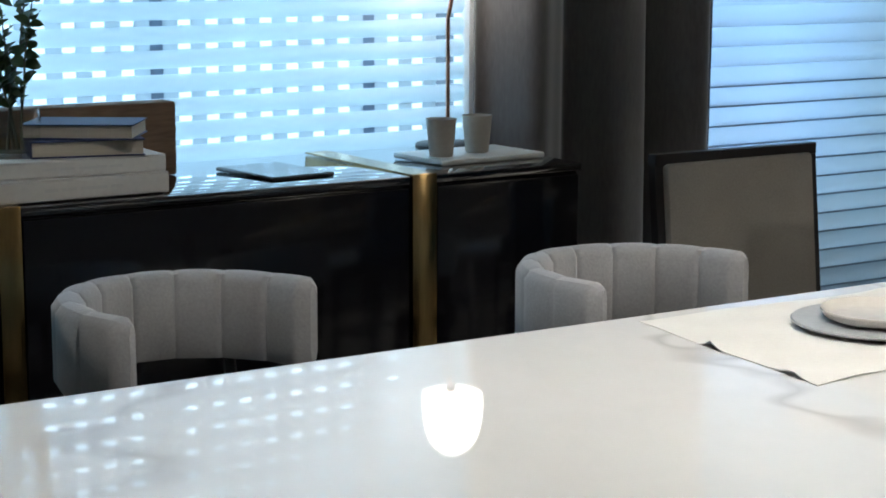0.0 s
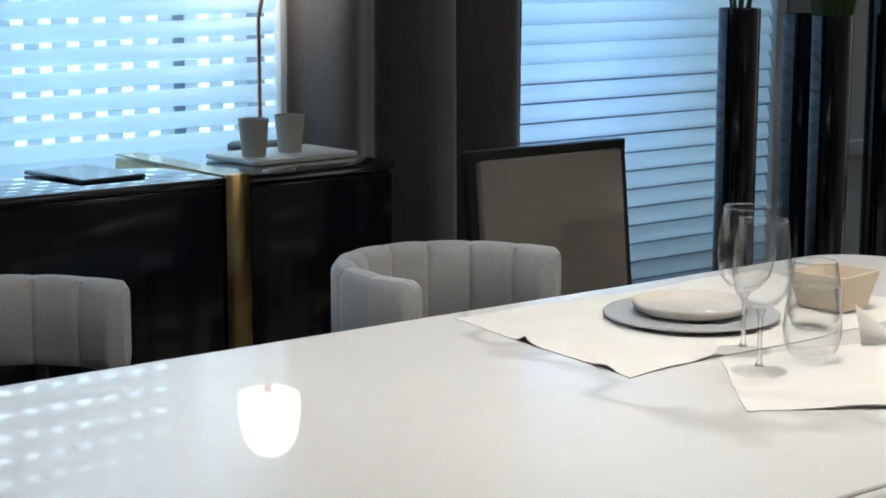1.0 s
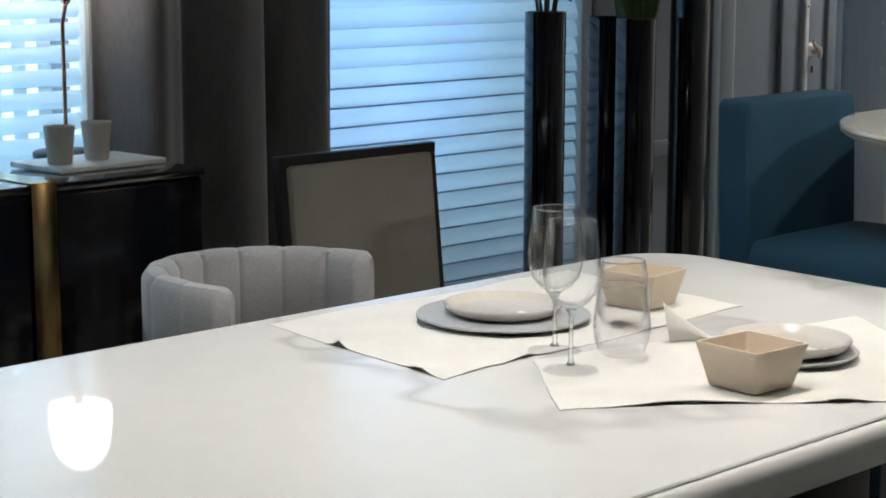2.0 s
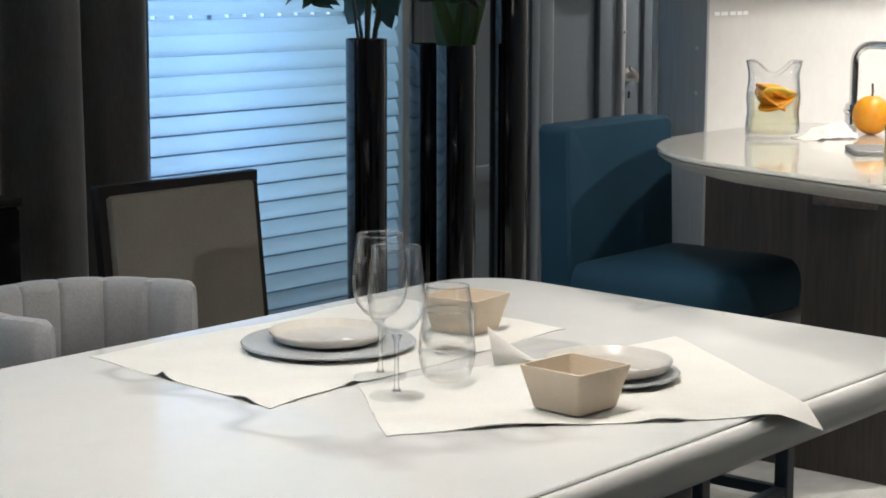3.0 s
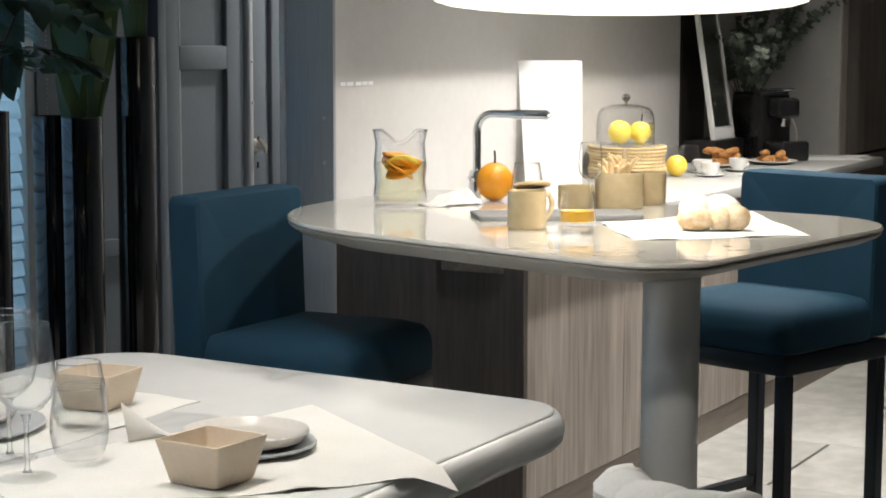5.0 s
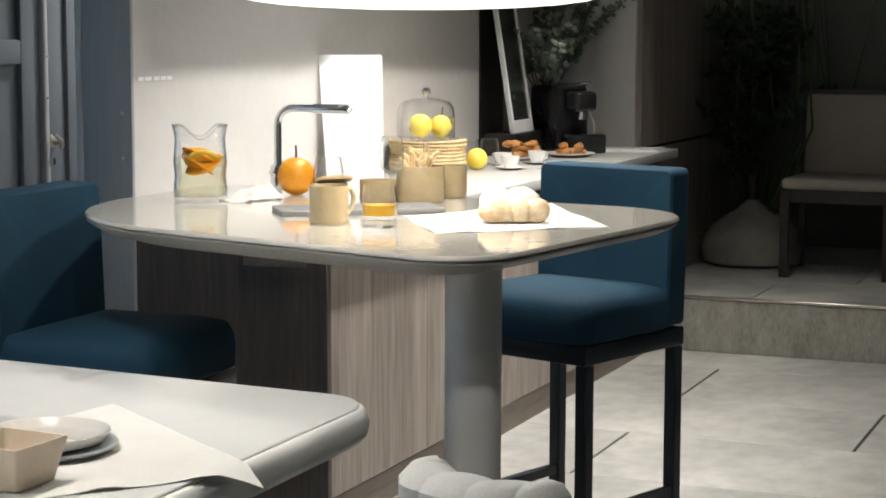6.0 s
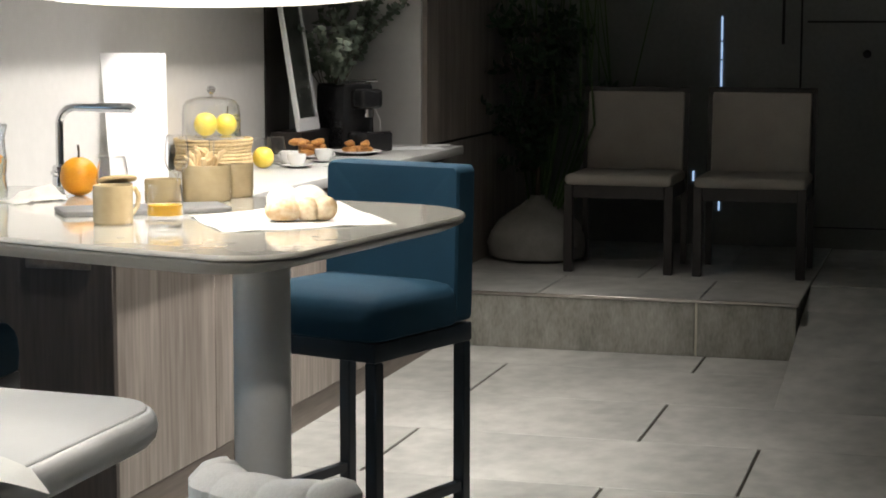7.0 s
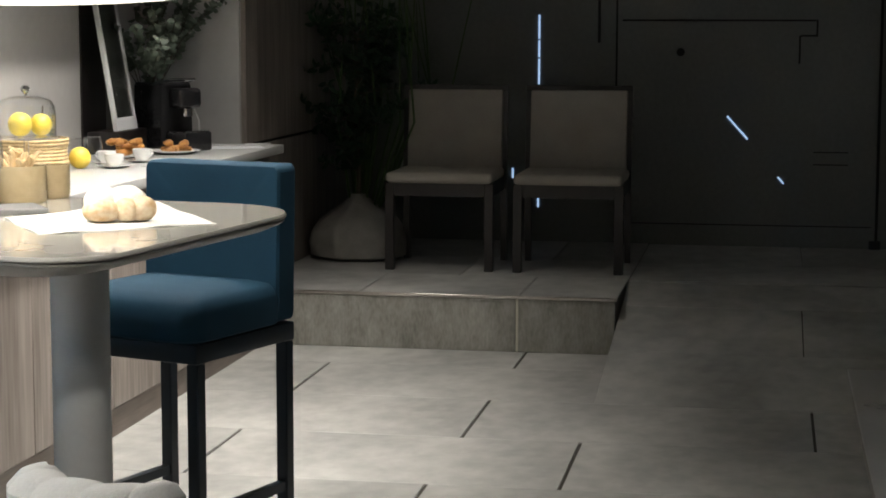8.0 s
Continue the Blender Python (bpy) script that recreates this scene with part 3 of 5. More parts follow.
def upholstered_chair(m, label, group=""):
    """A dark wooden side chair with taupe seat and back; its front looks along -y."""
    c = thing("dining_chair", m, label, "chair", group)
    for sx in (-1, 1):
        part("leg", B(sx * 0.245 - 0.022, -0.23, 0, sx * 0.245 + 0.022, -0.186, 0.43, bev=0.003, seg=1), DARKWOOD, c)
        b = bmesh.new()
        skin(b, [[(sx * 0.252 + dx, y + dy, z) for dx, dy in ((-0.016, -0.004), (0.016, -0.004), (0.016, 0.022), (-0.016, 0.022))]
                 for y, z in ((0.245, 0), (0.235, 0.43), (0.283, 0.89))])
        part("back_post", b, DARKWOOD, c)
        part("apron", B(sx * 0.245 - 0.012, -0.186, 0.365, sx * 0.245 + 0.012, 0.225, 0.43), DARKWOOD, c)
    part("apron", B(-0.223, -0.22, 0.365, 0.223, -0.196, 0.43), DARKWOOD, c)
    part("apron", B(-0.223, 0.222, 0.365, 0.223, 0.240, 0.43), DARKWOOD, c)
    part("top_rail", B(-0.2685, 0.272, 0.862, 0.2685, 0.306, 0.892, bev=0.003, seg=1), DARKWOOD, c)
    b = B(-0.262, -0.25, 0.428, 0.262, 0.215, 0.480, bev=0.022, seg=4)
    part("seat", b, TAUPE, c, "taupe linen seat cushion")
    b = bmesh.new()
    outline = rounded([(-0.244, 0.44), (0.244, 0.44), (0.244, 0.868), (-0.244, 0.868)], 0.012, seg=3)
    rings = []
    for d, off in ((0.0, 0.008), (0.0, -0.016), (0.005, -0.023), (0.03, -0.028), (0.12, -0.031)):
        rings.append([(x, 0.240 + (z - 0.43) * 0.1 + off, z) for x, z in inset(outline, d)])
    skin(b, rings)
    part("backrest", b, TAUPE, c, "taupe linen back panel")
    return c


upholstered_chair(pose(3.118, 3.215, -0.0), "dark-framed dining chair with taupe linen panel beside sideboard")
upholstered_chair(pose(8.975, 1.575, 0.25, 0, 0, -90), "dark wooden chair with taupe seat against far wall", "chairs on the platform")
upholstered_chair(pose(8.975, 0.945, 0.25, 0, 0, -90), "dark wooden chair with taupe seat against far wall", "chairs on the platform")


def sideboard():
    s = thing("sideboard", pose(0, 3.575, 0), "black gloss sideboard with vertical brass bands", "sideboard")
    part("body", B(0.35, 0.012, 0.06, 2.685, 0.50, 0.853, bev=0.004), BLACK, s)
    part("top", B(0.345, 0.0, 0.855, 2.69, 0.515, 0.875, bev=0.003), BLACK_TOP, s, "mirror-gloss black top")
    part("plinth", B(0.40, 0.05, 0, 2.64, 0.47, 0.06), BLACK_SATIN, s)
    for x0, x1 in ((1.215, 1.265), (2.20, 2.266)):
        part("brass_band", B(x0, -0.006, 0.06, x1, 0.011, 0.880, bev=0.002), BRASS, s, "vertical brushed brass band")
        part("brass_band", B(x0, -0.005, 0.8755, x1, 0.514, 0.8790), BRASS, s, "brushed brass band across the top", smooth=False)
    for x0, x1 in ((0.36, 1.210), (1.27, 2.195), (2.271, 2.68)):
        part("door", B(x0, 0.0, 0.07, x1, 0.011, 0.848, bev=0.003), BLACK, s, "handleless black gloss door")
    return s


sideboard()


def curtain():
    b = bmesh.new()
    rnd = random.Random(8)
    n, rings = 150, []
    for z in (0.01, 0.6, 1.2, 1.9, 2.62):
        row = []
        for i in range(n + 1):
            u = i / n
            x = 2.685 + 0.845 * u
            ph = u * 2 * math.pi * 3.15 + 0.45 * math.sin(u * 9) + 0.6
            y = 4.02 + 0.075 * math.sin(ph) + 0.012 * math.sin(ph * 2.3 + 1) + 0.006 * math.sin(z * 2 + u * 7)
            row.append((x + 0.02 * math.sin(ph + 1.2), y, z))
        rings.append(row + [(x, y + 0.006, z) for x, y, z in row[::-1]])
    skin(b, rings)
    c = solid("curtain", b, CURTAIN, "dark grey velvet curtain hanging in deep folds", "curtain")
    return c


curtain()
bm = bmesh.new()
tube(bm, [(0.2, 4.03, 2.64), (5.0, 4.03, 2.64)], 0.012)
rail = solid("curtain_rail", bm, BLACK_SATIN, "black curtain rail along the window wall", "rail", kind="structure")


# ---- kitchen ----
def peninsula():
    p = thing("peninsula", pose(0, 0, 0), "bar-height stone counter with rounded corners on a grey column", "counter")
    out = rounded([(2.962, 1.155), (4.00, 0.99), (4.24, 2.37), (3.335, 2.37)], [0.13, 0.24, 0.10, 0.58], seg=10)
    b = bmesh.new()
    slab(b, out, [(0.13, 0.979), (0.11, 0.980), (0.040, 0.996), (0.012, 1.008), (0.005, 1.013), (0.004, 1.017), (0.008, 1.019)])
    part("rim", b, STONE_RIM, p, "rounded greige edge with shade put into its tone")
    b = bmesh.new()
    slab(b, out, [(0.006, 1.0185), (0.0015, 1.0205), (0.0, 1.0235), (0.0010, 1.0275), (0.004, 1.03)])
    part("counter_top", b, STONE_TOP, p, "polished greige stone top")
    b = bmesh.new()
    lathe(b, [(0.075, 0), (0.075, 0.012), (0.0555, 0.014), (0.0555, 0.80), (0.0555, 0.980)], n=40, c=(3.285, 1.285, 0), caps=True)
    part("column", b, COLUMN, p, "round grey lacquered column")
    return p


peninsula()


def kitchen_run():
    bounds = [4.60, 5.30, 6.0, 6.7, 7.4, 8.06]
    for i, (x0, x1) in enumerate(zip(bounds, bounds[1:])):
        c = thing("base_cabinet", pose(x0, 2.23, 0), "greyed oak base cabinet without handles", "cabinet", "kitchen base cabinets")
        w = x1 - x0
        part("body", B(0.001, 0.022, 0.10, w - 0.001, 0.60, 0.855), PLINTH, c, smooth=False)
        part("door", B(0.002, 0.0, 0.105, w - 0.002, 0.020, 0.835, bev=0.002, seg=1), WOOD, c, "greyed oak door front")
        part("plinth", B(0.0, 0.012, 0, w, 0.03, 0.098), PLINTH, c, "dark oak plinth")
    e = thing("end_panel", pose(4.575, 2.228, 0), "oak end panel of the kitchen run, darkened for its shade", "panel")
    part("board", B(0.0, 0.0, 0.0, 0.024, 0.618, 0.855, bev=0.002, seg=1), SHADED_OAK, e)
    s = thing("socket", pose(4.575, 2.42, 0.80), "dark twin socket on the oak end panel", "socket")
    part("plate", B(-0.008, -0.13, -0.033, 0.0, 0.07, 0.033, bev=0.003), PLINTH, s)
    part("insert", B(-0.010, -0.02, -0.022, -0.0085, 0.05, 0.022), PLINTH, s)
    part("insert", B(-0.010, -0.11, -0.022, -0.0085, -0.04, 0.022), PLINTH, s)
    b = B(4.570, 2.175, 0.862, 8.10, 2.848, 0.90, bev=0.003)
    solid("worktop", b, WORKTOP, "continuous grey laminate kitchen worktop", "worktop")
    b = B(4.62, 2.26, 0.853, 8.06, 2.80, 0.861)
    solid("worktop_rail", b, DARKLINE, "dark shadow rail under the worktop", "rail", kind="structure")


kitchen_run()


def bar_stool(m, label):
    s = thing("bar_stool", m, label, "stool", "teal bar stools at the peninsula")
    b = bmesh.new()
    out = rounded([(-0.215, -0.235), (0.215, -0.235), (0.215, 0.15), (-0.215, 0.15)], [0.055, 0.055, 0.03, 0.03], seg=6)
    slab(b, out, [(0.012, 0.655), (0.0, 0.662), (-0.003, 0.70), (0.0, 0.732), (0.007, 0.751), (0.020, 0.765), (0.05, 0.776), (0.12, 0.783)])
    part("seat", b, TEAL, s, "teal upholstered seat")
    b = bmesh.new()
    rings = []
    out = rounded([(-0.216, 0.66), (0.216, 0.66), (0.216, 1.074), (-0.216, 1.074)], 0.022, seg=5)
    for d, y in ((0.010, 0.240), (0.0, 0.232), (0.0, 0.162), (0.006, 0.153), (0.03, 0.148), (0.10, 0.146)):
        rings.append([(x, y + 0.10 * (z - 0.63) * 0.35 + 0.03 * (x / 0.222) ** 2 * (-1), z) for x, z in inset(out, d)])
    skin(b, rings)
    part("backrest", b, TEAL, s, "teal upholstered backrest")
    part("seat_frame", B(-0.208, -0.222, 0.605, 0.208, 0.222, 0.654, bev=0.004), NAVY_METAL, s, "dark navy seat frame")
    for x in (-0.190, 0.190):
        for y in (-0.20, 0.20):
            part("leg", B(x - 0.0175, y - 0.0175, 0, x + 0.0175, y + 0.0175, 0.604, bev=0.003, seg=1), NAVY_METAL, s)
        part("stretcher", B(x - 0.012, -0.182, 0.20, x + 0.012, 0.182, 0.225), NAVY_METAL, s)
    part("footrest", B(-0.172, -0.213, 0.20, 0.172, -0.187, 0.228), NAVY_METAL, s)
    return s


bar_stool(pose(3.5, 2.26, 0, 0, 0, 1), "teal upholstered bar stool between counter and door")
bar_stool(pose(4.54, 1.500, 0, 0, 0, -108), "teal upholstered bar stool on dark legs at counter")


def pendant():
    p = thing("pendant_lamp", pose(3.45, 1.47, 0), "large cream drum pendant lamp hanging over the counter", "lamp")
    b = bmesh.new()
    lathe(b, [(0.386, 1.512), (0.376, 1.70), (0.372, 1.70), (0.381, 1.512), (0.386, 1.512)], n=64)
    part("shade", b, SHADE, p, "cream fabric drum shade")
    b = bmesh.new()
    lathe(b, [(0.0, 1.4715), (0.10, 1.4725), (0.20, 1.4760), (0.28, 1.4815), (0.34, 1.489), (0.372, 1.498), (0.382, 1.510), (0.36, 1.510), (0.0, 1.500)], n=64)
    part("diffuser", b, DIFFUSER, p, "lit cream diffuser with a rounded edge")
    b = bmesh.new()
    tube(b, [(0, 0, 1.76), (0, 0, 2.68)], 0.004, n=8)
    part("cable", b, BLACK_SATIN, p)
    b = bmesh.new()
    lathe(b, [(0, 2.675), (0.06, 2.675), (0.06, 2.70), (0, 2.70)], n=24)
    part("ceiling_rose", b, BLACK_SATIN, p)
    for k in range(3):
        b = bmesh.new()
        a = k * 2.0944
        tube(b, [(0, 0, 1.76), (0.373 * math.cos(a), 0.373 * math.sin(a), 1.697)], 0.003, n=6)
        part("spoke", b, BLACK_SATIN, p)


pendant()
# fixtures for the added beams, all out of view
for sx, sy, energy, cone, target in SPOTS:
    d = thing("downlight", pose(sx, sy, 2.70), "unseen small round downlight added in the ceiling", "lamp", "ceiling downlights")
    b = bmesh.new()
    lathe(b, [(0.042, -0.012), (0.055, -0.012), (0.058, 0.0), (0.042, 0.0), (0.042, -0.012)], n=24)
    part("trim_ring", b, CEILING, d)
    b = bmesh.new()
    lathe(b, [(0, -0.006), (0.041, -0.006), (0.041, -0.002), (0, -0.002)], n=24)
    part("lens", b, LED, d)


# ---- materials of the small things ----
LINEN = mat("cream_linen", (0.68, 0.665, 0.63), (0.75, 0.74, 0.705), rough=0.95, scale=8, fine=260, mix=0.4, bump=0.25)
WHITE_PAPER = mat("white_paper", (0.84, 0.85, 0.87), (0.88, 0.89, 0.91), rough=0.7, bump=0.04)
CERAMIC = mat("cream_stoneware", (0.60, 0.57, 0.52), (0.68, 0.65, 0.60), rough=0.25, scale=10, fine=60, bump=0.05, coat=0.3)
CHARGER = mat("grey_stoneware", (0.37, 0.385, 0.40), (0.44, 0.455, 0.47), rough=0.5, scale=12, fine=90, bump=0.15)
BEIGE_BOWL = mat("matt_beige_pulp", (0.63, 0.53, 0.41), (0.69, 0.59, 0.47), rough=0.75, scale=14, fine=150, bump=0.12)
BEIGE_MUG = mat("beige_glaze", (0.45, 0.355, 0.205), (0.54, 0.435, 0.265), rough=0.25, scale=10, fine=60, bump=0.04)
GREIGE_CUP = mat("greige_ceramic", (0.42, 0.38, 0.33), (0.50, 0.455, 0.40), rough=0.5, bump=0.08)
WHITE_CHINA = mat("white_china", (0.76, 0.76, 0.75), (0.8, 0.8, 0.79), rough=0.15, bump=0.0, coat=0.3)
ORANGE = mat("orange_peel", (0.80, 0.30, 0.012), (0.88, 0.42, 0.03), rough=0.4, scale=14, fine=190, bump=0.4)
LEMON = mat("yellow_peel", (0.80, 0.58, 0.05), (0.86, 0.70, 0.16), rough=0.4, scale=12, fine=170, bump=0.3)
JUICE = mat("orange_juice", (0.85, 0.45, 0.03), (0.90, 0.55, 0.06), rough=0.15, bump=0.0)
WATER = clear("lemon_water", tint=(0.97, 0.96, 0.84), ior=1.33)
CRUST = mat("floured_crust", (0.62, 0.40, 0.20), (0.82, 0.70, 0.52), rough=0.85, scale=22, fine=90, mix=0.45, bump=0.5, dist=0.004)
PASTRY = mat("baked_pastry", (0.34, 0.13, 0.03), (0.62, 0.32, 0.10), rough=0.5, scale=40, fine=120, bump=0.4)
GRISSINI = mat("breadstick", (0.66, 0.47, 0.24), (0.78, 0.60, 0.36), rough=0.8, scale=30, fine=120, bump=0.4)
WICKER = mat("straw", (0.50, 0.36, 0.18), (0.66, 0.51, 0.28), rough=0.8, scale=30, fine=120, bump=0.4)
SLATE_BOARD = mat("slate_board", (0.17, 0.17, 0.17), (0.23, 0.23, 0.23), rough=0.5, bump=0.2)
LIGHTWOOD = mat("light_beech", (0.60, 0.42, 0.22), (0.70, 0.52, 0.30), rough=0.6, stretch=(1, 4, 4), bump=0.1)
OLDWOOD = mat("rough_brown_wood", (0.15, 0.09, 0.055), (0.27, 0.175, 0.115), rough=0.75, scale=7, fine=50, mix=0.5, stretch=(0.4, 3, 3), bump=0.4)
NAVY_COVER = mat("navy_bookcloth", (0.022, 0.034, 0.105), (0.032, 0.048, 0.14), rough=0.6, fine=200, bump=0.15)
GREY_COVER = mat("pale_grey_cover", (0.62, 0.61, 0.59), (0.72, 0.71, 0.68), rough=0.55, bump=0.05)
PAGES = mat("page_block", (0.52, 0.47, 0.38), (0.66, 0.61, 0.52), rough=0.9, stretch=(0.3, 0.3, 60), scale=6, fine=20, mix=0.6, bump=0.2)
SCREEN = mat("tablet_screen", (0.02, 0.022, 0.026), (0.03, 0.032, 0.036), rough=0.12, bump=0.0, coat=0.4)
TRAY = mat("white_marble_tray", (0.60, 0.62, 0.60), (0.74, 0.75, 0.73), rough=0.3, scale=9, fine=40, bump=0.02)
LEAF = mat("deep_green_leaf", (0.010, 0.034, 0.013), (0.022, 0.060, 0.022), rough=0.38, scale=12, fine=60, bump=0.1)
LEAF2 = mat("olive_strap_leaf", (0.030, 0.065, 0.016), (0.060, 0.110, 0.028), rough=0.45, scale=9, fine=40, stretch=(1, 1, 0.2), bump=0.1)
EUCALYPTUS = mat("grey_green_leaf", (0.085, 0.115, 0.085), (0.15, 0.185, 0.14), rough=0.6, scale=12, fine=50, bump=0.05)
STEM = mat("green_brown_stem", (0.05, 0.055, 0.025), (0.085, 0.085, 0.045), rough=0.6)
TWIG = mat("brown_twig", (0.06, 0.045, 0.03), (0.10, 0.08, 0.055), rough=0.8)
SACK = mat("grey_burlap", (0.17, 0.16, 0.145), (0.26, 0.25, 0.23), rough=0.95, scale=8, fine=180, bump=0.5)
WHITE_CORD = mat("white_cord", (0.7, 0.7, 0.69), (0.75, 0.75, 0.74), rough=0.5, bump=0.0)
MACHINE = mat("black_plastic", (0.016, 0.016, 0.018), (0.026, 0.026, 0.028), rough=0.22, bump=0.03)
PICTURE = mat("dark_print", (0.015, 0.018, 0.016), (0.07, 0.075, 0.068), rough=0.25, scale=14, fine=40, mix=0.4, bump=0.0)


# ---- on the dining table ----
def cloth(name, quad, label, category, z=0.750, wave=0.0025, seed=0, lift=(), n=28, edge=1.366):
    """A thin cloth over a quadrilateral, a little rumpled; it sags where it passes the table's edge."""
    rnd = random.Random(seed)
    ph = [rnd.uniform(0, 6.28) for _ in range(6)]
    q = [Vector(p) for p in quad]
    top = []
    for i in range(n + 1):
        u = i / n
        row = []
        for j in range(n + 1):
            v = j / n
            p = q[0] * (1 - u) * (1 - v) + q[1] * u * (1 - v) + q[2] * u * v + q[3] * (1 - u) * v
            e = 0.006 * (math.sin(9 * u + ph[0]) * (1 - abs(2 * v - 1)) ** 0 * (1 if j in (0, n) else 0) + math.sin(8 * v + ph[1]) * (1 if i in (0, n) else 0))
            x, y = p.x + e * 0.5, p.y + e
            near = 1.0 if (i in (0, n) or j in (0, n)) else 0.55
            h = wave * near * max(0.0, math.sin(13 * u + ph[2]) * math.sin(11 * v + ph[3]) + 0.6 * math.sin(23 * u + 17 * v + ph[4]))
            for lu, lv, lh, lr in lift:
                h += lh * math.exp(-((u - lu) ** 2 + (v - lv) ** 2) / lr ** 2)
            if y < edge:
                h -= min(0.05, (edge - y) ** 1.0 * 0.55)
            row.append((x, y, z + 0.0015 + h))
        top.append(row)
    b = bmesh.new()
    vt = [[b.verts.new(p) for p in r] for r in top]
    vb = [[b.verts.new((p[0], p[1], p[2] - 0.0014)) for p in r] for r in top]
    for i in range(n):
        for j in range(n):
            b.faces.new((vt[i][j], vt[i + 1][j], vt[i + 1][j + 1], vt[i][j + 1]))
            b.faces.new((vb[i][j], vb[i][j + 1], vb[i + 1][j + 1], vb[i + 1][j]))
    for a in range(n):
        for s, d in ((vt, vb),):
            b.faces.new((s[a][0], d[a][0], d[a + 1][0], s[a + 1][0]))
            b.faces.new((s[a][n], s[a + 1][n], d[a + 1][n], d[a][n]))
            b.faces.new((s[0][a], s[0][a + 1], d[0][a + 1], d[0][a]))
            b.faces.new((s[n][a], d[n][a], d[n][a + 1], s[n][a + 1]))
    return solid(name, b, LINEN, label, category)


cloth("placemat", [(1.945, 1.985), (2.745, 2.005), (2.79, 2.475), (2.005, 2.490)], "cream linen placemat with wavy raised edges on the table", "placemat", seed=2,
      lift=((0.0, 0.57, 0.010, 0.03), (0.0, 0.12, 0.006, 0.04), (0.24, 0.0, 0.008, 0.03)))
cloth("placemat", [(1.940, 1.743), (2.473, 1.315), (2.815, 1.800), (2.145, 1.982)], "cream linen placemat with a corner hanging over the edge", "placemat", seed=6, z=0.7503, wave=0.0018,
      lift=((0.25, 0.0, 0.006, 0.08), (0.0, 0.3, 0.006, 0.06), (0.62, 0.02, 0.008, 0.05)))


def napkin_peak(x, y, turn):
    """A folded corner of linen that stands up as a leaning, curled triangle."""
    b = bmesh.new()
    rings = []
    for k in range(9):
        u = k / 8
        h = 0.064 * (1 - u) ** 1.4 + 0.0015
        cx, cy = 0.085 * u - 0.02, 0.020 * math.sin(2.4 * u)
        ring = [(cx - 0.012 * v * (1 - u), cy + 0.014 * v * v * (1 - u) - 0.006 * math.sin(math.pi * v), h * v) for v in (0, 0.25, 0.5, 0.75, 1.0)]
        rings.append(ring + [(p[0], p[1] + 0.0022, p[2]) for p in ring[::-1]])
    skin(b, rings)
    return solid("napkin", b, LINEN, "cream linen napkin folded into a small standing peak", "napkin", m=pose(x, y, 0.7545, 0, 0, turn))


napkin_peak(2.410, 1.885, -50)


def plate_stack(x, y, r_top, r_under, label1, label2, z):
    b = bmesh.new()
    lathe(b, [(0, 0.0), (r_under * 0.8, 0.0), (r_under * 0.97, 0.006), (r_under, 0.010), (r_under * 0.985, 0.0125), (r_under * 0.9, 0.010), (0, 0.008)], n=56)
    solid("charger_plate", b, CHARGER, label2, "plate", m=pose(x, y, z))
    b = bmesh.new()
    lathe(b, [(0, 0), (r_top * 0.78, 0), (r_top * 0.93, 0.006), (r_top, 0.017), (r_top * 0.995, 0.0205), (r_top * 0.965, 0.019), (r_top * 0.90, 0.010), (r_top * 0.78, 0.006), (0, 0.005)], n=56)
    solid("plate", b, CERAMIC, label1, "plate", m=pose(x, y, z + 0.0110))


plate_stack(2.335, 2.230, 0.106, 0.157, "cream speckled stoneware plate on a grey charger", "flat grey stoneware charger on the linen placemat", 0.7535)
plate_stack(2.455, 1.705, 0.106, 0.118, "cream stoneware plate behind a beige bowl", "flat grey stoneware charger under a plate", 0.7545)


def wine_glass(x, y, z, s=1.0, group="glasses on the dining table", where="table"):
    t = thing("wine_glass", pose(x, y, z), "empty clear stemmed wine glass on the " + where, "glass", group)
    shapes = {"foot": [(0.0, 0.0), (0.044, 0.0), (0.0445, 0.0012), (0.0442, 0.0024), (0.026, 0.0052), (0.008, 0.0085), (0.0, 0.0088)],
              "stem": [(0.0, 0.0090), (0.0078, 0.0090), (0.0042, 0.016), (0.0036, 0.05), (0.0042, 0.088), (0.009, 0.0985), (0.0, 0.0988)],
              "bowl": [(0.0, 0.0990), (0.009, 0.0990), (0.026, 0.109), (0.0395, 0.125), (0.0452, 0.147), (0.0455, 0.166), (0.0435, 0.195), (0.0400, 0.222), (0.0382, 0.2380),
                       (0.0370, 0.2380), (0.0389, 0.222), (0.0424, 0.195), (0.0443, 0.166), (0.0440, 0.147), (0.0383, 0.126), (0.025, 0.112), (0.008, 0.106), (0.0, 0.105)],
              "rim": [(0.0382, 0.2381), (0.0384, 0.2392), (0.0376, 0.2402), (0.0368, 0.2392), (0.0370, 0.2381)]}
    for k, prof in shapes.items():
        b = bmesh.new()
        lathe(b, [(r * s, h * s) for r, h in prof], n=40)
        part(k, b, {"bowl": GLASS, "foot": FOOT_GLASS}.get(k, THICK_GLASS), t)
    return t


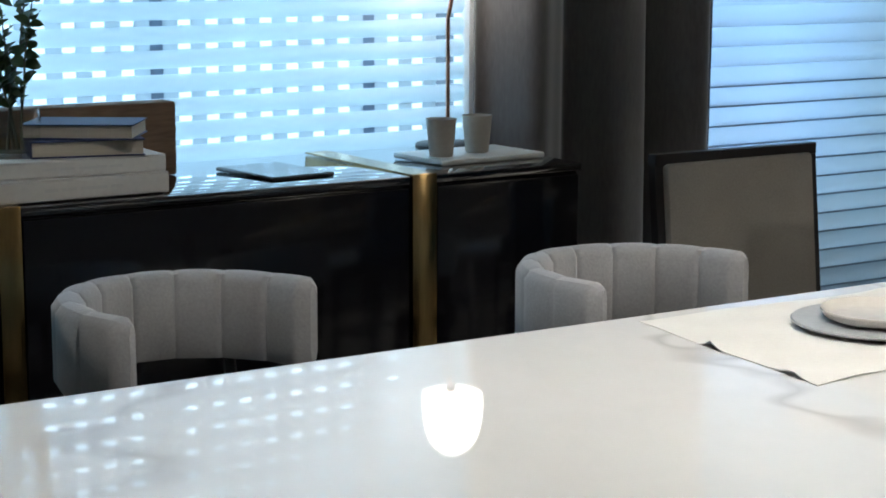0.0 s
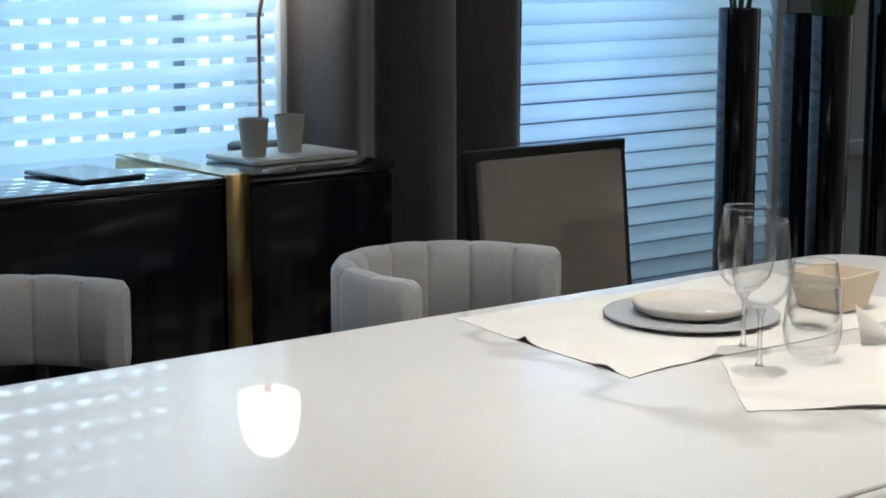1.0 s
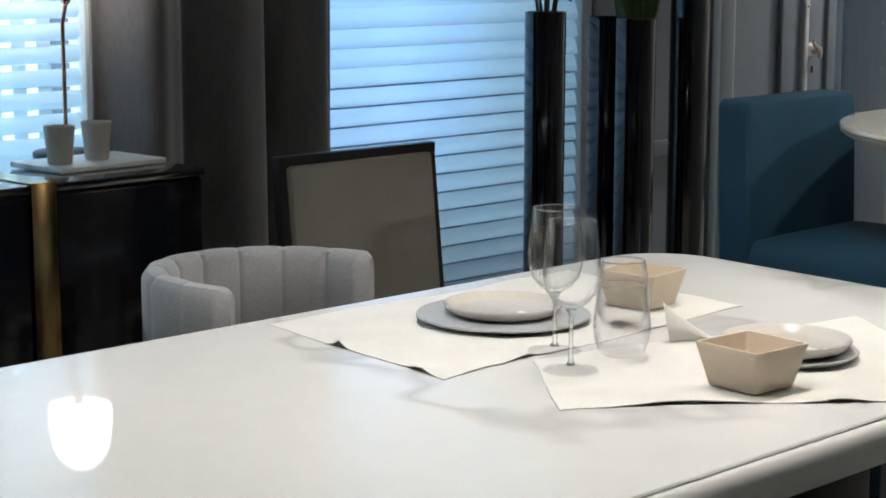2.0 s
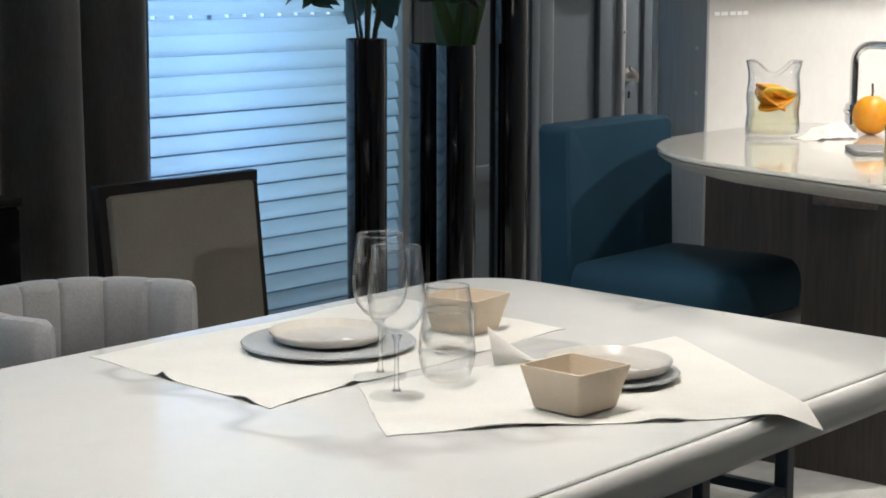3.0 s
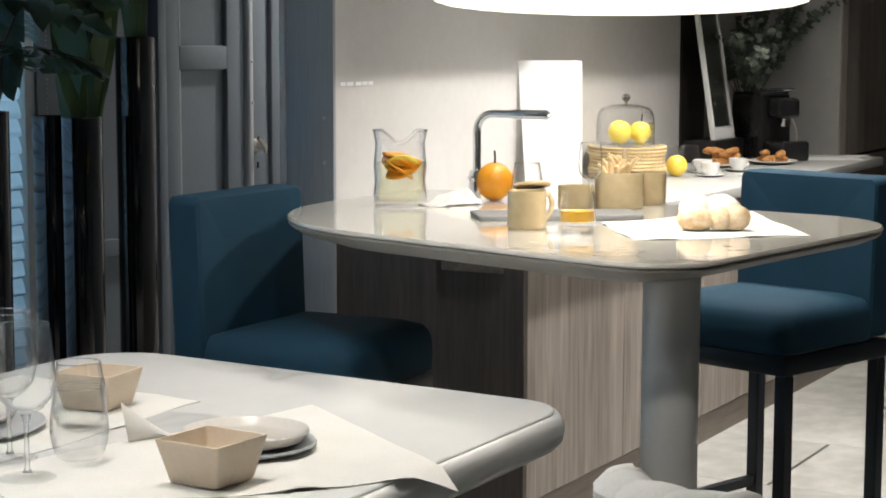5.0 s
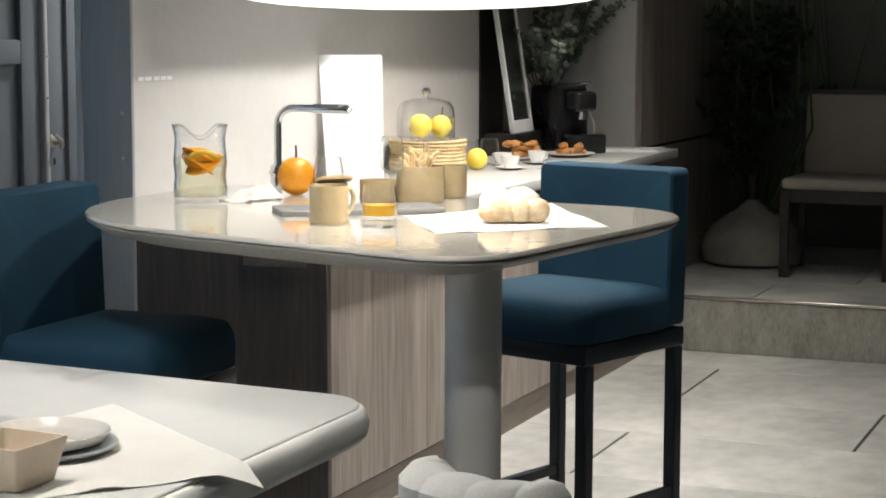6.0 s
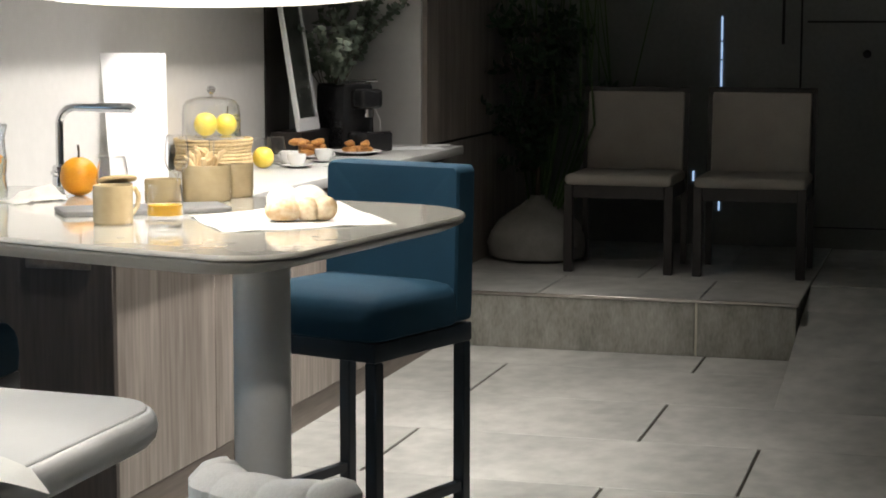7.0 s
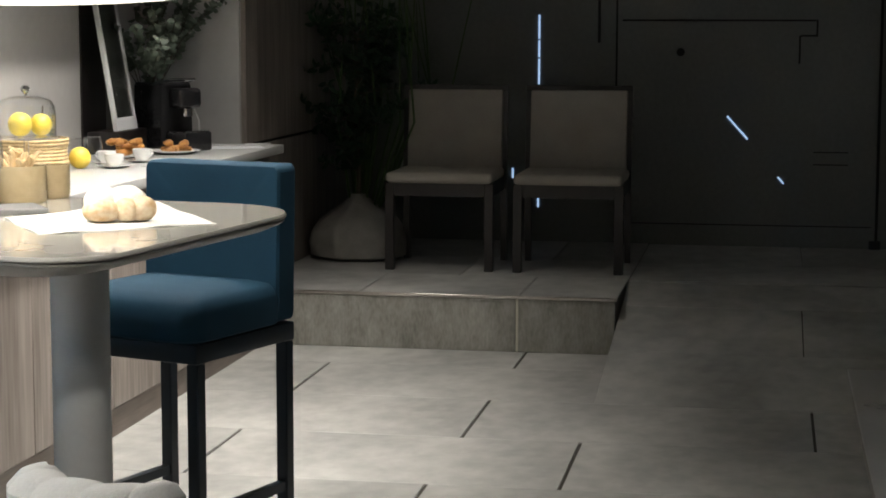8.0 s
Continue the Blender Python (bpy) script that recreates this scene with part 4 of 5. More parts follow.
def tumbler(x, y, z, label="empty clear rounded tumbler", h=0.118, group="glasses on the dining table"):
    t = thing("tumbler", pose(x, y, z), label, "glass", group)
    s = h / 0.118
    shapes = {"base": [(0.0, 0.0), (0.030, 0.0), (0.038, 0.006), (0.0392, 0.0098), (0.0, 0.0098)],
              "body": [(0.0394, 0.010), (0.0455, 0.028), (0.0475, 0.048), (0.0455, 0.075), (0.0405, 0.102), (0.0384, 0.1160), (0.0372, 0.1160), (0.0393, 0.102), (0.0443, 0.075), (0.0463, 0.048), (0.0442, 0.029), (0.0384, 0.010)],
              "rim": [(0.0384, 0.1161), (0.0385, 0.1172), (0.0378, 0.1182), (0.0371, 0.1172), (0.0372, 0.1161)]}
    for k, prof in shapes.items():
        b = bmesh.new()
        lathe(b, [(r * s, q * s) for r, q in prof], n=40)
        part(k, b, {"body": GLASS, "base": FOOT_GLASS}.get(k, THICK_GLASS), t)
    return t


wine_glass(2.121, 1.878, 0.7545)
wine_glass(2.207, 1.990, 0.7540)
tumbler(2.264, 1.894, 0.7545, "empty clear rounded tumbler on a linen placemat")
tumbler(2.440, 2.040, 0.7540, "empty clear rounded tumbler beside a beige bowl")


def square_bowl(x, y, z, turn, label):
    b = bmesh.new()
    def sq(h, zz):
        return [(px, py, zz) for px, py in rounded([(-h, -h), (h, -h), (h, h), (-h, h)], 0.006, seg=3)]
    skin(b, [sq(0.044, 0.0), sq(0.047, 0.003), sq(0.062, 0.066), sq(0.0615, 0.068), sq(0.0575, 0.068), sq(0.044, 0.010), sq(0.040, 0.007)])
    return solid("square_bowl", b, BEIGE_BOWL, label, "bowl", "square bowls", m=pose(x, y, z, 0, 0, turn))


square_bowl(2.246, 1.622, 0.7545, -4, "matt beige square bowl with flared sides, empty")
square_bowl(2.612, 2.140, 0.7535, 8, "matt beige square bowl behind a glass tumbler")


# ---- on the sideboard ----
def book(x0, y0, x1, y1, z, h, cover, label, turn=0):
    w, d = (x1 - x0) / 2, (y1 - y0) / 2
    k = thing("book", pose((x0 + x1) / 2, (y0 + y1) / 2, z, 0, 0, turn), label, "book", "books on the sideboard")
    part("cover", B(-w, -d, 0, w, d, 0.003, bev=0.001, seg=1), cover, k)
    part("cover", B(-w, -d, h - 0.003, w, d, h, bev=0.001, seg=1), cover, k)
    part("page_block", B(-w + 0.004, -d + 0.006, 0.0032, w - 0.004, d - 0.004, h - 0.0032), PAGES if cover is NAVY_COVER else GREY_COVER, k, smooth=False)
    if cover is GREY_COVER:
        part("spine", B(-w, -d - 0.001, 0.0032, w, -d + 0.005, h - 0.0032, bev=0.001, seg=1), cover, k)
        for a0, a1 in ((-0.09, -0.06), (-0.052, -0.02), (-0.01, 0.05), (0.058, 0.085)):
            part("spine_print", B(a0, -d - 0.0022, h * 0.42, a1, -d - 0.0012, h * 0.58), COLUMN, k, smooth=False)
    else:
        part("spine", B(-w, -d, 0.0032, -w + 0.003, d, h - 0.0032), cover, k, smooth=False)


SB = 0.8795
book(1.225, 3.605, 1.607, 3.86, SB, 0.044, GREY_COVER, "thick pale grey hardcover lying on the sideboard", 1)
book(1.245, 3.625, 1.612, 3.87, SB + 0.0445, 0.036, GREY_COVER, "pale grey hardcover on another book", -2)
book(1.345, 3.640, 1.585, 3.82, SB + 0.081, 0.036, NAVY_COVER, "navy cloth book lying on pale books", -14)
book(1.350, 3.645, 1.590, 3.81, SB + 0.1175, 0.032, NAVY_COVER, "navy cloth book turned on top of the stack", -34)
bm = B(0.80, 3.885, SB - 0.0040, 1.755, 3.955, 1.045, bev=0.006)
solid("wooden_block", bm, OLDWOOD, "rough brown wooden block standing behind the books", "block")


def leaf(b, root, tip, width, bend=0.0, side=None, n=6):
    """A pointed leaf from root to tip, bowed by bend along its normal."""
    r, t = Vector(root), Vector(tip)
    d = t - r
    s = Vector(side).normalized() if side else d.orthogonal().normalized()
    s = (s - d.normalized() * s.dot(d.normalized())).normalized()
    nrm = d.normalized().cross(s)
    left, mid, right = [], [], []
    for i in range(n + 1):
        u = i / n
        w = width * (math.sin(math.pi * min(1, u * 0.93 + 0.07)) ** 0.75) * (0 if i == n else 1)
        p = r + d * u + nrm * bend * math.sin(math.pi * u)
        left.append(b.verts.new(p + s * w + nrm * w * 0.25))
        mid.append(b.verts.new(p))
        right.append(b.verts.new(p - s * w + nrm * w * 0.25))
    for i in range(n):
        b.faces.new((left[i], mid[i], mid[i + 1], left[i + 1]))
        b.faces.new((mid[i], right[i], right[i + 1], mid[i + 1]))


def sprig(stem_bm, leaf_bm, pts, r, leaf_len, leaf_w, count, rnd, start=0.2):
    """A twig along pts with leaves in pairs."""
    tube(stem_bm, pts, [r * (1 - 0.6 * i / (len(pts) - 1)) for i in range(len(pts))], n=6)
    v = [Vector(p) for p in pts]
    for k in range(count):
        u = start + (1 - start) * (k + 0.5) / count
        f = u * (len(v) - 1)
        i = min(int(f), len(v) - 2)
        p = v[i].lerp(v[i + 1], f - i)
        ax = (v[i + 1] - v[i]).normalized()
        for _ in range(2):
            d = Vector((rnd.uniform(-1, 1), rnd.uniform(-1, 1), rnd.uniform(-0.5, 0.9)))
            d = (d - ax * d.dot(ax) * 0.6).normalized()
            ln = leaf_len * rnd.uniform(0.6, 1.2)
            leaf(leaf_bm, p, p + d * ln, leaf_w * rnd.uniform(0.7, 1.2), ln * 0.12, n=4)


def wander(p, heading, length, steps, rnd, wobble=0.2, droop=0.0):
    out, p, d = [tuple(p)], Vector(p), Vector(heading).normalized()
    for _ in range(steps):
        d = (d + Vector((rnd.uniform(-1, 1), rnd.uniform(-1, 1), rnd.uniform(-0.6, 0.6))) * wobble - Vector((0, 0, droop))).normalized()
        p = p + d * (length / steps)
        out.append(tuple(p))
    return out


def sideboard_plant():
    rnd = random.Random(21)
    t = thing("potted_plant", pose(1.318, 3.735, SB + 0.0810), "leafy green cuttings in a clear glass vase", "plant")
    b = bmesh.new()
    lathe(b, [(0, 0), (0.050, 0), (0.054, 0.006), (0.054, 0.085), (0.050, 0.10), (0.049, 0.10), (0.0525, 0.085), (0.0525, 0.012), (0, 0.010)], n=36)
    part("vase", b, GLASS, t, "clear glass vase")
    b = bmesh.new()
    lathe(b, [(0, 0.0115), (0.0515, 0.0115), (0.0520, 0.045), (0, 0.046)], n=30)
    part("water", b, WATER, t)
    sb, lb = bmesh.new(), bmesh.new()
    for k in range(4):
        h = Vector((rnd.uniform(-0.30, 0.14), rnd.uniform(-0.2, 0.2), 1))
        pts = wander((rnd.uniform(-0.02, 0.02), rnd.uniform(-0.02, 0.02), 0.015), h, rnd.uniform(0.30, 0.50), 8, rnd, 0.12)
        sb = bmesh.new()
        sprig(sb, lb, pts, 0.0034, 0.032, 0.0165, 15, rnd, 0.28)
        part("stem", sb, STEM, t)
    tagged(part("leaves", lb, LEAF2, t), kind="stuff")


sideboard_plant()
tb = thing("tablet", pose(1.955, 3.785, SB - 0.0040, 0, 0, 6), "thin black tablet lying on the sideboard", "tablet")
part("body", B(-0.085, -0.122, 0, 0.085, 0.122, 0.009, bev=0.003), MACHINE, tb)
part("screen", B(-0.080, -0.116, 0.0092, 0.080, 0.116, 0.0098), SCREEN, tb, smooth=False)
bm = B(-0.158, -0.105, 0, 0.158, 0.105, 0.014, bev=0.004)
solid("serving_tray", bm, TRAY, "white marble serving tray under two cups", "tray", m=pose(2.507, 3.80, SB - 0.0040, 0, 0, 3))
for cx, cy in ((2.402, 3.765), (2.527, 3.795)):
    bm = bmesh.new()
    lathe(bm, [(0, 0), (0.027, 0), (0.029, 0.003), (0.0375, 0.089), (0.0375, 0.092), (0.0355, 0.092), (0.0345, 0.088), (0.027, 0.008), (0, 0.006)], n=36)
    solid("cup", bm, GREIGE_CUP, "greige tapered ceramic cup on a marble tray", "cup", "cups on the tray", m=pose(cx, cy, SB + 0.0102))


def table_lamp():
    t = thing("table_lamp", pose(2.575, 4.005, SB - 0.0040), "copper table lamp with a lit opal glass dome", "lamp")
    b = bmesh.new()
    lathe(b, [(0, 0), (0.085, 0), (0.085, 0.010), (0.08, 0.014), (0.01, 0.018), (0, 0.018)], n=40)
    part("base", b, BLACK_SATIN, t, "round dark base")
    b = bmesh.new()
    tube(b, [(0, 0, 0.012), (0, 0, 0.30), (0, 0, 0.335), (0.006, 0, 0.36), (0.012, 0, 0.389)], 0.0055, n=12)
    part("stem", b, COPPER, t, "thin copper stem")
    b = bmesh.new()
    lathe(b, [(0.004, 0.382), (0.010, 0.386), (0.014, 0.397), (0.014, 0.4025), (0.010, 0.4025), (0.004, 0.392), (0.004, 0.382)], n=36, c=(0.012, 0, 0))
    part("cup", b, COPPER, t, "small copper collar")
    b = bmesh.new()
    lathe(b, [(0, 0.403), (0.070, 0.403), (0.079, 0.408), (0.082, 0.432), (0.080, 0.475), (0.072, 0.52), (0.055, 0.554), (0.028, 0.573), (0, 0.578)], n=40, c=(0.017, 0, 0))
    part("shade", b, OPAL, t, "lit opal glass dome")


table_lamp()


# ---- tall vases with plants in the corner ----
def tall_vase(x, y, h, r, label):
    t = thing("floor_vase", pose(x, y, 0), label, "vase", "tall black floor vases")
    b = bmesh.new()
    lathe(b, [(0, 0), (r * 0.92, 0), (r, 0.01), (r, h * 0.5), (r * 1.02, h - 0.005), (r * 1.01, h), (r * 0.93, h), (r * 0.92, h - 0.12), (0, h - 0.13)], n=48)
    part("body", b, GLAZE, t, "glossy black cylinder")
    return t


def monstera(b, base, out, size, rnd):
    """A split leaf: a midrib with drooping fingers on both sides."""
    p, d = Vector(base), Vector(out).normalized()
    side = d.cross(Vector((0, 0, 1))).normalized()
    for k in range(6):
        u = k / 5
        q = p + d * size * u * 0.9 + Vector((0, 0, -0.10 * size * u * u))
        for s in (-1, 1):
            ln = size * (0.62 - 0.35 * abs(u - 0.35)) * rnd.uniform(0.85, 1.15)
            t = q + side * s * ln * 0.85 + d * ln * (0.30 + 0.3 * u) + Vector((0, 0, -ln * rnd.uniform(0.15, 0.5)))
            leaf(b, q - d * 0.02, t, size * 0.15, ln * 0.12, side=d, n=5)
    leaf(b, p + d * size * 0.8, p + d * size * 1.25 + Vector((0, 0, -0.25 * size)), size * 0.08, 0.01, n=5)


rnd = random.Random(14)
v1 = tall_vase(4.155, 3.80, 1.205, 0.062, "tall glossy black vase with split-leaf foliage")
lb = bmesh.new()
for k, (hx, hy, ln, sz) in enumerate(((-0.9, -0.3, 0.20, 0.17), (-0.55, -0.75, 0.22, 0.16), (0.75, -0.35, 0.18, 0.15), (-0.2, 0.4, 0.30, 0.17), (0.55, 0.3, 0.30, 0.16), (-0.85, 0.2, 0.36, 0.18),
                                      (0.1, -0.8, 0.34, 0.18), (0.7, -0.5, 0.42, 0.18), (-0.5, -0.5, 0.44, 0.2), (0.0, 0.0, 0.40, 0.2))):
    a = (0.02 * hx, 0.02 * hy, 1.10)
    m1 = (0.08 * hx, 0.08 * hy, 1.22 + ln * 0.55)
    e = (0.17 * hx, 0.17 * hy, 1.205 + ln)
    sb = bmesh.new()
    tube(sb, [a, (0.035 * hx, 0.035 * hy, 1.215), m1, e], [0.006, 0.0055, 0.005, 0.003], n=6)
    part("stem", sb, STEM, v1)
    monstera(lb, e, (hx + 0.01, hy, -0.15), sz * 1.35, rnd)
tagged(part("leaves", lb, LEAF, v1, "dark green split leaves"), kind="stuff")


def strap_leaves(vase, h, count, reach, height, seed, width=0.035):
    r2 = random.Random(seed)
    b = bmesh.new()
    for k in range(count):
        a = r2.uniform(0, 6.283)
        d = Vector((math.cos(a), math.sin(a), 0))
        side = Vector((-d.y, d.x, 0))
        rings = []
        ht, rc, w0 = height * r2.uniform(0.75, 1.1), reach * r2.uniform(0.25, 1.0), width * r2.uniform(0.7, 1.2)
        for i in range(9):
            u = i / 8
            p = Vector((0, 0, h - 0.10)) + d * (0.025 + rc * u ** 1.8) + Vector((0, 0, ht * u - 0.25 * ht * u ** 4 * rc / reach))
            w = w0 * (0.45 + 0.9 * math.sin(math.pi * (0.12 + 0.85 * u))) * (0.12 if i == 8 else 1) / 1.2
            rings.append([tuple(p - side * w), tuple(p - d * w * 0.25), tuple(p + side * w), tuple(p + d * 0.002)])
        skin(b, rings)
    tagged(part("leaves", b, LEAF2, vase, "upright olive green strap leaves"), kind="stuff")


v2 = tall_vase(4.585, 3.80, 1.172, 0.064, "tall glossy black vase with broad green leaves")
strap_leaves(v2, 1.172, 11, 0.16, 0.62, 31, 0.05)
for k, (tx, ty, tz, w) in enumerate(((0.03, -0.10, 1.85, 0.078), (0.10, 0.02, 1.75, 0.06), (-0.12, -0.06, 1.8, 0.065))):
    bm = bmesh.new()
    leaf(bm, (tx * 0.3, -0.03, 1.150), (tx, ty, tz), w, 0.05, side=(0.8, -0.6, 0), n=12)
    part("paddle_leaf", bm, LEAF2, v2, "broad olive green paddle leaf")
v3 = tall_vase(4.99, 3.90, 1.425, 0.066, "tallest glossy black vase with upright green stems")
strap_leaves(v3, 1.425, 14, 0.10, 0.60, 37, 0.020)
v4 = tall_vase(4.645, 3.97, 1.17, 0.064, "tall glossy black vase behind another vase")


# ---- on the peninsula ----
CT = 1.0302


def jug():
    t = thing("glass_jug", pose(3.770, 2.165, CT), "clear glass jug of water with orange slices", "jug")
    b = bmesh.new()
    n, rings = 44, []
    prof = [(0.0005, 0.0), (0.056, 0.0), (0.062, 0.006), (0.0635, 0.03), (0.060, 0.06), (0.0635, 0.095), (0.060, 0.125), (0.059, 0.150), (0.065, 0.168)]
    prof += [(0.0635, 0.168), (0.0575, 0.150), (0.0585, 0.125), (0.062, 0.095), (0.0585, 0.06), (0.062, 0.03), (0.058, 0.012), (0.0005, 0.010)]
    for r, z in prof:
        ring = []
        for i in range(n):
            a = 2 * math.pi * i / n
            dip = 0.032 * max(0.0, math.cos(2 * (a - 0.55))) ** 2 * max(0.0, (z - 0.12) / 0.05) if z > 0.12 else 0.0
            ring.append((r * math.cos(a), r * math.sin(a), z - dip + (0.010 if z > 0.16 else 0)))
        rings.append(ring)
    skin(b, rings)
    part("body", b, GLASS, t)
    b = bmesh.new()
    lathe(b, [(0, 0.011), (0.0565, 0.013), (0.0605, 0.03), (0.0570, 0.06), (0.0605, 0.095), (0.0590, 0.104), (0, 0.105)], n=36)
    part("water", b, WATER, t, "pale lemon water")
    b = bmesh.new()
    lip = []
    for i in range(n + 1):
        a = 2 * math.pi * i / n
        lip.append((0.0643 * math.cos(a), 0.0643 * math.sin(a), 0.1785 - 0.0307 * max(0.0, math.cos(2 * (a - 0.55))) ** 2))
    tube(b, lip, 0.0017, n=6)
    part("rim", b, THICK_GLASS, t, "rounded glass rim")
    r2 = random.Random(4)
    for k in range(7):
        b = bmesh.new()
        lathe(b, [(0, -0.0035), (0.039, -0.0035), (0.042, 0), (0.039, 0.0035), (0, 0.0035)], n=28)
        part("fruit_slice", b, LEMON if k == 3 else ORANGE, t, "orange slice", m=pose(r2.uniform(-0.012, 0.012), r2.uniform(-0.012, 0.012), 0.082 + 0.005 * k, r2.uniform(-34, 34), r2.uniform(-34, 34), 0))


jug()
cloth("napkin", [(3.745, 2.070), (3.890, 2.005), (3.950, 2.075), (3.805, 2.140)], "crumpled cream linen napkin on the stone counter", "napkin", z=CT, wave=0.003, seed=9, lift=((0.6, 0.5, 0.030, 0.30), (0.82, 0.35, 0.020, 0.14), (0.3, 0.65, 0.012, 0.12), (0.45, 0.25, 0.010, 0.08)), edge=-9)


def fruit(name, x, y, z, r, material, label, squash=1.0, stem=False, tilt=(0, 0), seed=0):
    t = thing(name, pose(x, y, z, tilt[0], tilt[1], 0), label, "fruit")
    b = bmesh.new()
    prof = []
    for i in range(15):
        a = math.pi * i / 14
        bulge = 1 + 0.12 * (squash - 1) * math.cos(a) + 0.03 * math.cos(2 * a)
        prof.append((r * math.sin(a) * bulge, r * squash * (1 - math.cos(a))))
    lathe(b, prof, n=24)
    part("flesh", b, material, t)
    if stem:
        b = bmesh.new()
        tube(b, [(0, 0, 2 * r * squash - 0.002), (0.001, 0, 2 * r * squash + 0.012), (0.0, 0.001, 2 * r * squash + 0.030)], 0.0028, n=7)
        part("stem", b, TWIG, t)
    return t


fruit("orange", 4.008, 2.035, CT, 0.047, ORANGE, "ripe orange fruit with a dark stem", 0.99, True, (4, -7))


def mug(x, y, turn, r, h, material, label):
    t = thing("mug", pose(x, y, CT, 0, 0, turn), label, "mug", "beige mugs on the counter")
    b = bmesh.new()
    lathe(b, [(0, 0), (r * 0.92, 0), (r, 0.004), (r, h - 0.003), (r * 0.985, h), (r * 0.94, h - 0.001), (r * 0.93, 0.008), (0, 0.006)], n=40)
    part("body", b, material, t)
    b = bmesh.new()
    tube(b, [(r - 0.003, 0, h * 0.83), (r + 0.016, 0, h * 0.88), (r + 0.025, 0, h * 0.66), (r + 0.021, 0, h * 0.40), (r + 0.008, 0, h * 0.22), (r - 0.003, 0, h * 0.20)], 0.0052, n=8)
    part("handle", b, material, t)


mug(3.435, 1.668, -28, 0.0405, 0.080, BEIGE_MUG, "beige glazed mug standing on the counter")
bm = bmesh.new()
slab(bm, rounded([(-0.184, -0.075), (0.184, -0.075), (0.184, 0.075), (-0.184, 0.075)], 0.012, seg=4), [(0.002, 0), (0, 0.002), (0, 0.009), (0.002, 0.011)])
solid("slate_board", bm, SLATE_BOARD, "flat dark slate serving board on the counter", "board", m=pose(3.687, 1.718, CT, 0, 0, -54.4))


def small_pot(x, y, r, h, label, z=CT + 0.0112):
    b = bmesh.new()
    lathe(b, [(0, 0), (r * 0.95, 0), (r, 0.004), (r, h - 0.002), (r * 0.98, h), (r * 0.93, h - 0.001), (r * 0.92, 0.008), (0, 0.007)], n=40)
    return solid("pot", b, BEIGE_MUG, label, "pot", "beige pots", m=pose(x, y, z))


small_pot(3.925, 1.778, 0.0425, 0.052, "small beige glazed pot near the slate board", CT)
bm = bmesh.new()
lathe(bm, [(0, 0), (0.042, 0), (0.045, 0.004), (0.042, 0.008), (0, 0.009)], n=30)
solid("wooden_disc", bm, LIGHTWOOD, "round light wooden disc leaning on a pot", "disc", m=pose(3.850, 1.856, CT + 0.0510, -9, 10, 0))
small_pot(3.852, 1.860, 0.036, 0.046, "low beige glazed pot under a wooden disc", CT)
small_pot(3.975, 1.690, 0.057, 0.084, "large beige pot filled with breadsticks", CT)
small_pot(4.092, 1.668, 0.046, 0.078, "beige glazed pot behind the breadstick pot", CT)
r3 = random.Random(12)
st = thing("breadsticks", pose(3.975, 1.690, CT + 0.010), "bunch of short pale breadsticks standing in a pot", "bread")
for k in range(22):
    a, rr = r3.uniform(0, 6.283), 0.038 * math.sqrt(r3.random())
    bm = bmesh.new()
    dx, dy = r3.uniform(-0.026, 0.026), r3.uniform(-0.026, 0.026)
    top = r3.uniform(0.082, 0.108)
    x, y = rr * math.cos(a), rr * math.sin(a)
    tube(bm, [(x * 0.9, y * 0.9, 0.010), (x, y, 0.05), (x + dx, y + dy, top), (x + dx * 1.4, y + dy * 1.4, top + 0.006)], [0.005, 0.0065, 0.0068, 0.004], n=8)
    part("breadstick", bm, GRISSINI, st)


def juice_glass(x, y):
    t = thing("juice_glass", pose(x, y, CT), "clear tumbler half full of orange juice", "glass")
    b = bmesh.new()
    lathe(b, [(0, 0), (0.028, 0), (0.034, 0.005), (0.037, 0.03), (0.036, 0.06), (0.0335, 0.085), (0.0326, 0.085), (0.035, 0.06), (0.036, 0.03), (0.0325, 0.011), (0, 0.010)], n=36)
    part("body", b, GLASS, t)
    b = bmesh.new()
    lathe(b, [(0, 0.024), (0.0352, 0.024), (0.0357, 0.032), (0.0352, 0.045), (0, 0.046)], n=32)
    part("juice", b, JUICE, t, "orange juice")


juice_glass(3.420, 1.545)
tumbler(4.005, 1.945, CT, "empty clear tumbler beside an orange", 0.095, "glasses on the counter")
wine_glass(3.83, 1.700, CT + 0.0112, 0.62, "glasses on the counter", "counter")
cloth("napkin", [(3.335, 1.385), (3.590, 1.112), (4.035, 1.390), (3.605, 1.572)], "flat white linen napkin under a bread loaf", "napkin", z=CT, wave=0.0015, seed=3, edge=-9)
cloth("napkin", [(4.02, 1.47), (4.10, 1.43), (4.14, 1.54), (4.07, 1.58)], "small crumpled cream napkin near the pots", "napkin", z=CT, wave=0.003, seed=19, lift=((0.4, 0.5, 0.014, 0.25),), edge=-9)


def loaf(m, lumps, material, label):
    b = bmesh.new()
    for cx, cy, cz, rx, ry, rz in lumps:
        r = bmesh.ops.create_uvsphere(b, u_segments=24, v_segments=14, radius=1)
        bmesh.ops.scale(b, vec=(rx, ry, rz), verts=r["verts"])
        for v in r["verts"]:
            v.co *= 1 + 0.07 * noise.noise(v.co * 40 + Vector((cx, cy, 0)) * 30)
            v.co += Vector((cx, cy, cz))
            v.co.z = max(v.co.z, 0.0)
    solid("bread_roll", b, material, label, "bread", "bread rolls on the counter", m=m)


FLOURED = mat("floured_crust", (0.74, 0.68, 0.58), (0.86, 0.83, 0.77), rough=0.9, scale=25, fine=120, bump=0.35)
